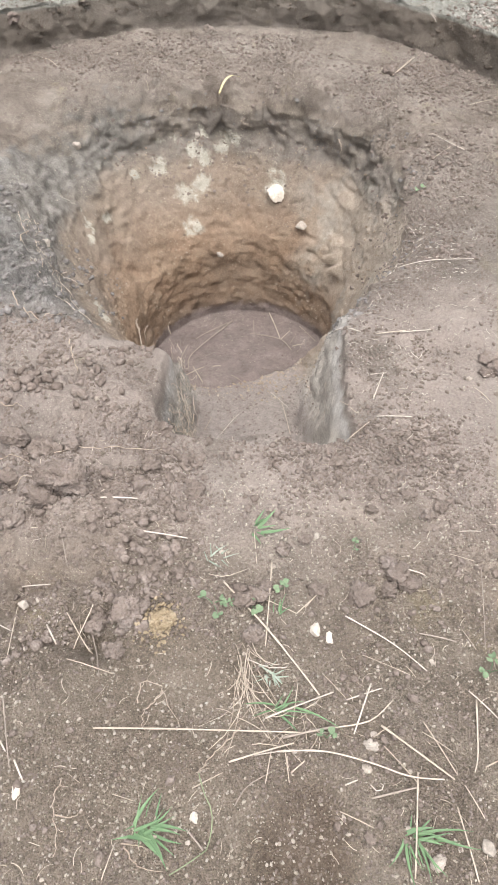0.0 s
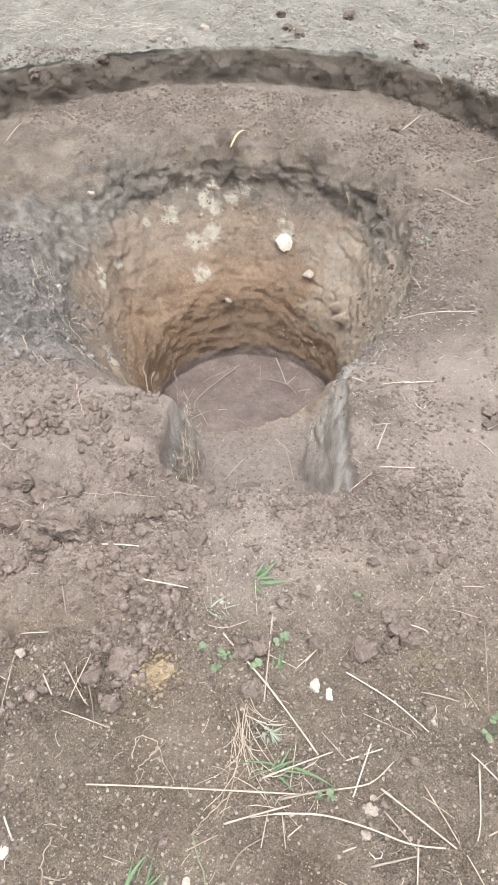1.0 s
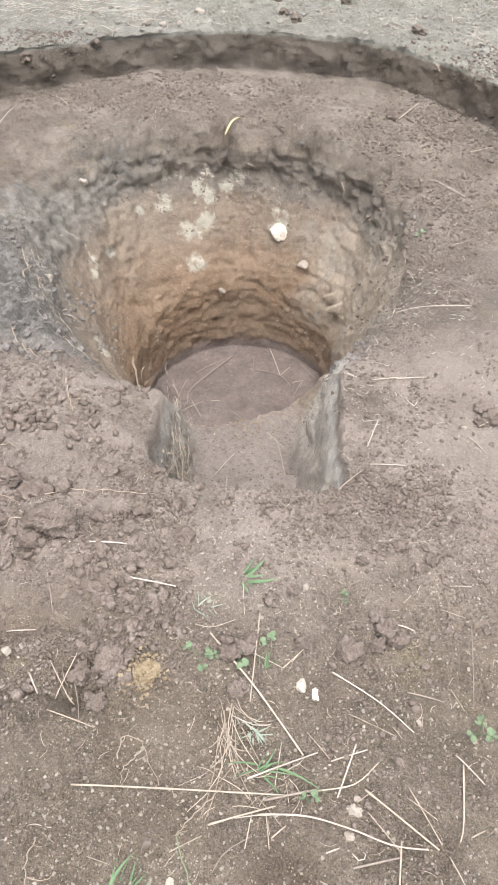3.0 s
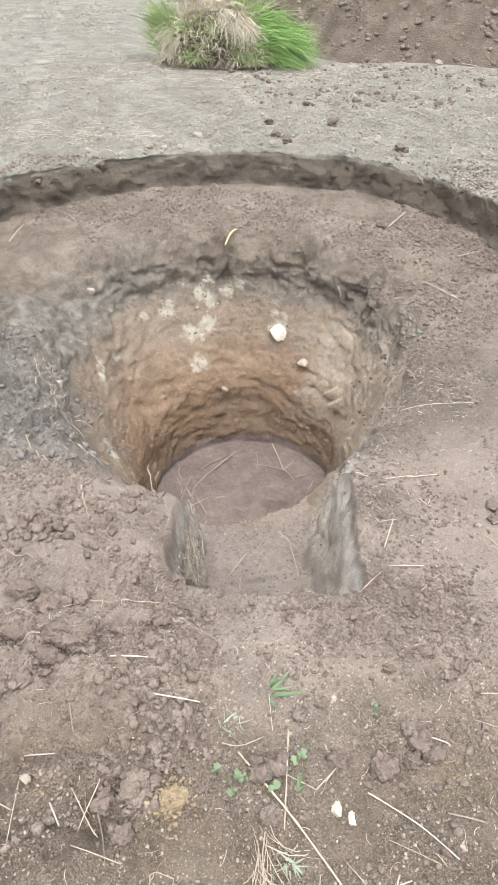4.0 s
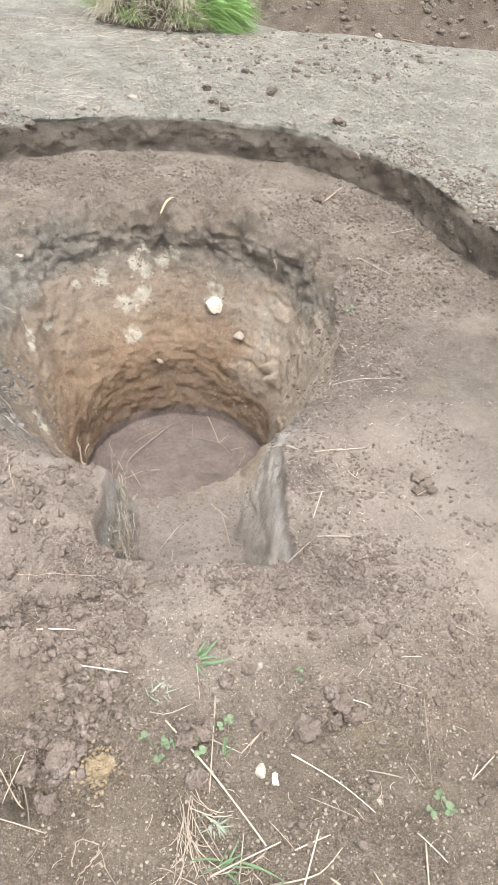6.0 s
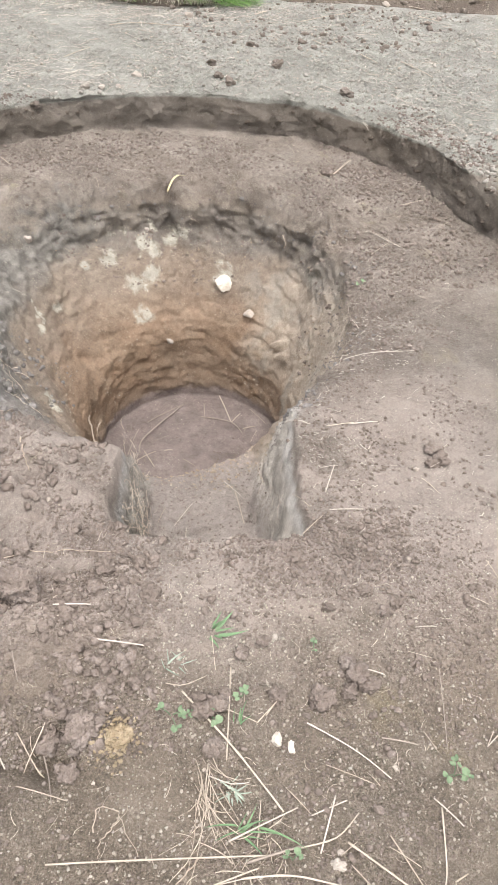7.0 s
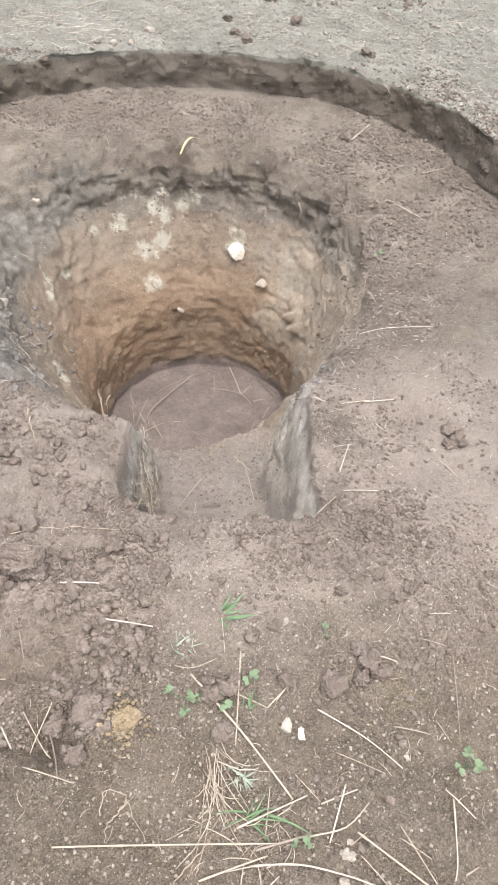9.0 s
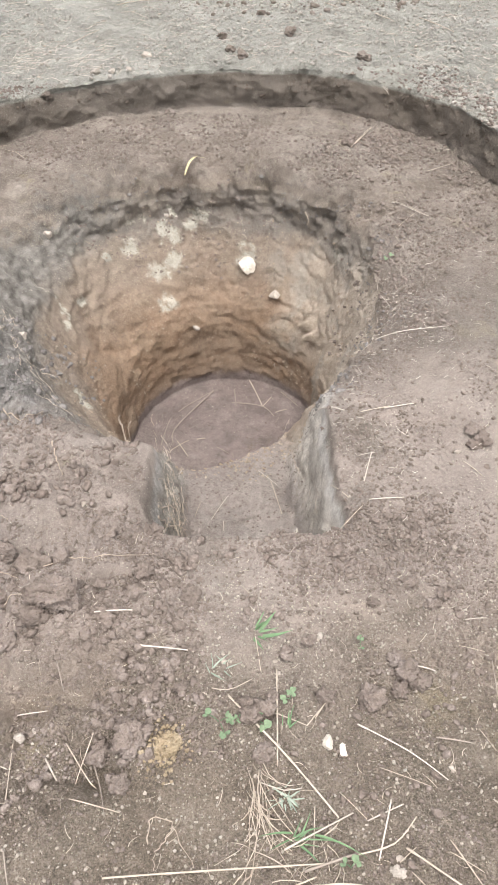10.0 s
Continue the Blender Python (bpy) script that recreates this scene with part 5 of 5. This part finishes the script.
clover(0.397, 0.639, 0.007, [(80, 0.014, 0.020, 3), (-20, 0.018, 0.016, 3), (200, 0.014, 0.015, 2)], "small green weed with toothed leaves")
clover(0.052, 0.794, 0.006, [(60, 0.008, 0.010, 3), (200, 0.008, 0.008, 2)], "small grey-green weed among straw")
clover(0.113, 0.530, 0.006, [(30, 0.008, 0.008, 2), (150, 0.007, 0.007, 2)], "two-leaved green seedling among straw")
clover(0.581, 2.354, 0.008, [(60, 0.012, 0.014, 2), (190, 0.012, 0.010, 2)], "small green seedling near the pit rim")


# ---- withered grass roots among the straw ----
def fibres(name, n, box, length, radius, material, label, category, seed, heading=None, spread=3.14, sides=4):
    """Many fine dry fibres lying on the ground, in one mesh."""
    gen = random.Random(seed)
    bm = bmesh.new()
    x0, x1, y0, y1 = box
    for _ in range(n):
        x, y = gen.uniform(x0, x1), gen.uniform(y0, y1)
        a = (heading if heading is not None else gen.uniform(0, 6.28)) + gen.gauss(0, 1) * spread * 0.3
        l = length * gen.uniform(0.3, 1.0)
        curl = gen.uniform(-1, 1) * 0.9
        pts = []
        for k in range(5):
            u = k / 4
            px, py = x + math.cos(a + curl * u) * l * u, y + math.sin(a + curl * u) * l * u
            pts.append((px, py, drop(px, py)[0] + radius * 0.8 + gen.uniform(0, 0.003)))
        rr = radius * gen.uniform(0.5, 1.2)
        if max(q[2] for q in pts) - min(q[2] for q in pts) < 0.05:
            tube(bm, pts, [rr, rr, rr, rr * 0.9, rr * 0.6], sides, 1.0)
    ob = thing(name, bm, material, label, category)
    ob["kind"] = "stuff"
    return ob


fibres("withered_roots", 24, (-0.035, 0.0, 0.62, 0.69), 0.15, 0.0009, STRAW, "matted withered grass roots lying on the soil", "roots", 21, -1.35, 0.8)
fibres("tangled_straw", 17, (-0.01, 0.09, 0.50, 0.59), 0.07, 0.0009, STRAW, "tangle of fine broken straw on the soil", "straw", 22)
fibres("chaff", 420, (-0.65, 0.65, 0.25, 1.15), 0.030, 0.0006, STRAW, "fine straw chaff strewn over the bare soil", "chaff", 23)
fibres("chaff", 200, (0.2, 0.95, 1.0, 2.5), 0.022, 0.0007, PALESTRAW, "fine pale chaff beside the pit", "chaff", 24)
fibres("chaff", 130, (0.40, 0.62, 1.80, 2.15), 0.020, 0.0010, PALESTRAW, "pale broken straw littered at the pit edge", "chaff", 42)
fibres("chaff", 90, (0.24, 0.42, 1.30, 1.72), 0.018, 0.0009, PALESTRAW, "pale broken straw beside the entrance step", "chaff", 43)
fibres("chaff", 200, (-1.3, 1.3, 2.95, 3.75), 0.035, 0.0009, STRAW, "fine straw chaff on the dug ledge", "chaff", 25)
fibres("field_hay", 900, (-1.8, 2.4, 3.85, 6.2), 0.11, 0.0013, PALESTRAW, "thin pale hay strewn over the field surface", "hay", 26)
fibres("field_hay", 130, (-1.35, -0.55, 3.85, 4.5), 0.14, 0.0011, PALESTRAW, "loose patch of pale hay on the field", "hay", 27, 0.5, 1.8)
fibres("field_hay", 90, (1.0, 1.6, 2.9, 3.9), 0.11, 0.0012, PALESTRAW, "pale hay near the cut edge of the field", "hay", 28)
fibres("pit_floor_chaff", 26, (-0.4, 0.3, 2.05, 2.8), 0.06, 0.0013, GREYSTRAW, "fine grey chaff on the pit floor", "chaff", 29)


# ---- roots hanging from the cut faces ----
def hanging_roots(name, spots, n, length, radius, seed, label):
    """Fine tangled roots that creep down a cut face from a line of places."""
    gen = random.Random(seed)
    bm = bmesh.new()
    for _ in range(n):
        (xa, ya, za, out) = gen.choice(spots)
        x, y, z = xa + gen.gauss(0, 0.012), ya + gen.gauss(0, 0.03), za + gen.gauss(0, 0.04)
        p = Vector((x, y, z))
        away, along = Vector((math.cos(out), math.sin(out), 0)), Vector((-math.sin(out), math.cos(out), 0))
        l = length * gen.uniform(0.3, 1.0) / 8
        swing, pts = gen.gauss(0, 1.0), []
        for k in range(9):
            pts.append(p.copy())
            swing += gen.gauss(0, 0.7)
            p = p + along * l * math.sin(swing) + Vector((0, 0, -l * (0.35 + 0.65 * math.cos(swing)))) + away * l * gen.uniform(-0.05, 0.45)
        rr = radius * gen.uniform(0.5, 1.4)
        tube(bm, pts, [rr * (1 - 0.07 * k) for k in range(9)], 4)
    ob = thing(name, bm, ROOT, label, "roots")
    ob["kind"] = "stuff"
    return ob


hanging_roots("hanging_roots", [(-0.185, 1.28, -0.08, 0.0), (-0.18, 1.34, -0.10, 0.0), (-0.185, 1.40, -0.09, 0.0), (-0.19, 1.46, -0.09, 0.2), (-0.175, 1.38, -0.17, 0.0), (-0.20, 1.52, -0.08, 0.6)], 95, 0.09, 0.0008, 31, "fine pale rootlets hanging from the cut soil beside the step")
hanging_roots("hanging_roots", [(0.17, 1.30, -0.08, 3.1), (0.165, 1.42, -0.10, 3.1), (0.15, 1.52, -0.10, 3.0), (0.14, 1.60, -0.10, 2.6)], 16, 0.06, 0.0005, 32, "fine rootlets on the grey cut face beside the step")
hanging_roots("hanging_roots", [(-0.10 + 0.70 * math.cos(a), 2.32 + 0.70 * math.sin(a), -0.09, a + 3.14) for a in (0.9, 1.1, 1.3, 1.5, 1.7, 1.9, 2.1, 2.3, 2.6)], 26, 0.06, 0.0006, 33, "fine rootlets hanging from the dark topsoil of the pit wall")
hanging_roots("hanging_roots", [(-0.74, 2.15, -0.08, 0.2), (-0.70, 2.05, -0.09, 0.3), (-0.66, 1.93, -0.08, 0.5), (-0.61, 1.85, -0.08, 0.7), (-0.55, 1.77, -0.08, 0.9)], 90, 0.10, 0.0010, 34, "fine rootlets hanging over the broken pit edge")


# ---- grass tussock on the field ----
def tussock(x, y, half, deep, high, label, tufts, seed):
    """tufts: name, count, material, range of u and w over the clump, length, direction, spread, droop, width, label."""
    gen = random.Random(seed)
    z = drop(x, y)[0]
    hit, p, _n, _i = spoil_heap.ray_cast((x, y, 5), (0, 0, -1))
    z = max(z, p.z) if hit else z
    root = tagged(new("grass_tussock"), label, "tussock")
    root.matrix_world = pose(x, y, z)

    def dome(d):
        k = 1 + 0.26 * noise.noise(d * 1.7 + Vector((seed, 0, 0))) + 0.14 * noise.noise(d * 5) + 0.07 * noise.noise(d * 12)
        return Vector((d.x * half, d.y * deep, max(d.z, -0.3) * high * (1 - 0.22 * d.x))) * k

    bm = bmesh.new()
    bmesh.ops.create_icosphere(bm, subdivisions=5, radius=1)
    for v in bm.verts:
        v.co = dome(v.co.normalized())
    part("sod", bm, HEAP, root, "clump of dark rooty soil")
    for name, n, material, u_of, w_of, length, way, spread, droop, width, note in tufts:
        bm = bmesh.new()
        heads = [(gen.uniform(*u_of), gen.uniform(*w_of)) for _ in range(max(2, n // 28))]
        for _ in range(n):
            u, w = gen.choice(heads)
            u, w = u + gen.gauss(0, 0.045), w + gen.gauss(0, 0.045)
            k = u * u + w * w
            if k > 0.99:
                u, w, k = u / k ** 0.5 * 0.99, w / k ** 0.5 * 0.99, 0.98
            c = dome(Vector((u, w, math.sqrt(1 - k)))) * 0.97
            d = Vector(way) + Vector((gen.gauss(0, spread), gen.gauss(0, spread), gen.gauss(0, spread * 0.7)))
            d.normalize()
            l = length * gen.uniform(0.35, 1.1) / 5
            across = d.cross(Vector((gen.gauss(0, 1), gen.gauss(0, 1), gen.gauss(0, 1)))).normalized()
            rows, wd = [], width * gen.uniform(0.5, 1.2)
            for i in range(6):
                ww = wd * (1 - (i / 5) ** 1.5 * 0.92)
                rows.append((bm.verts.new(c - across * ww), bm.verts.new(c + across * ww)))
                c = c + d * l
                c.z = max(c.z, 0.004)
                d = (d + Vector((gen.gauss(0, 0.08), gen.gauss(0, 0.08), -droop / 5))).normalized()
            for a, b in zip(rows, rows[1:]):
                bm.faces.new((a[0], a[1], b[1], b[0]))
        part(name, bm, material, root, note)
    return root


FRESH = plant_material("fresh_grass", (0.135, 0.225, 0.075), (0.43, 0.54, 0.27), 14.0, 0.55, 0.3)
big = tussock(-0.26, 6.12, 0.54, 0.36, 0.33, "large grass tussock on a clump of soil, green and dry", [
    ("green_grass", 900, FRESH, (-1.0, -0.72), (-0.6, 0.2), 0.26, (-0.45, -0.2, 0.8), 0.32, 0.7, 0.0032, "upright green grass on one side"),
    ("green_grass", 1500, LUSH, (0.42, 0.95), (-0.75, 0.1), 0.38, (0.9, -0.25, 0.32), 0.28, 1.1, 0.0034, "long lush green grass drooping over"),
    ("green_grass", 420, FRESH, (0.10, 0.50), (-0.4, 0.2), 0.22, (0.25, -0.2, 0.9), 0.35, 0.8, 0.0030, "half-green grass on the top"),
    ("green_grass", 2400, FRESH, (-0.75, 0.8), (-0.99, -0.50), 0.13, (0.0, -0.6, 0.5), 0.55, 0.9, 0.0036, "short green weeds at the foot"),
    ("dry_grass", 1100, DRYGRASS, (-0.6, 0.2), (-0.25, 0.3), 0.20, (-0.1, -0.3, 0.8), 0.55, 0.8, 0.0022, "tousled dry grass on the top"),
    ("dry_grass", 900, DRYGRASS, (-0.05, 0.45), (-0.65, -0.2), 0.30, (0.15, -0.7, 0.25), 0.32, 1.6, 0.0026, "drooping straw-coloured grass"),
    ("dry_grass", 520, DRYGRASS, (-0.85, -0.45), (-0.7, -0.2), 0.26, (-0.25, -0.7, 0.2), 0.35, 1.6, 0.0026, "drooping dead grass"),
    ("dry_grass", 1700, DRYGRASS, (-0.95, 0.95), (-0.99, -0.40), 0.15, (0.0, -0.8, 0.1), 0.60, 1.2, 0.0024, "dead grass at the foot"),
], 3)
bm = bmesh.new()
tube(bm, spline([(0.05, 0, 0.32), (0.06, 0.0, 0.60), (0.05, 0.02, 0.88)], 8), [0.004, 0.004, 0.004, 0.0035, 0.0035, 0.003, 0.003, 0.002], 6)
tube(bm, spline([(0.09, 0, 0.32), (0.10, 0.0, 0.58), (0.11, 0.02, 0.82)], 8), [0.0035, 0.0035, 0.0035, 0.003, 0.003, 0.003, 0.0025, 0.002], 6)
part("dead_stem", bm, YELLOW, big, "two upright dry yellow stems")


fibres("field_hay", 420, (-1.1, 0.7, 5.4, 6.0), 0.13, 0.0011, PALESTRAW, "dead grass strewn round the foot of the tussock", "hay", 41)
tussock(0.95, 7.15, 0.24, 0.16, 0.09, "small half-dry grass tuft on the spoil heap", [
    ("green_grass", 240, LUSH, (-0.9, 0.9), (-0.9, 0.6), 0.18, (0.0, -0.3, 0.8), 0.6, 0.9, 0.0030, "short green grass"),
    ("dry_grass", 300, DRYGRASS, (-0.9, 0.9), (-0.9, 0.6), 0.22, (0.0, -0.5, 0.5), 0.6, 1.3, 0.0026, "dry grass")], 8)
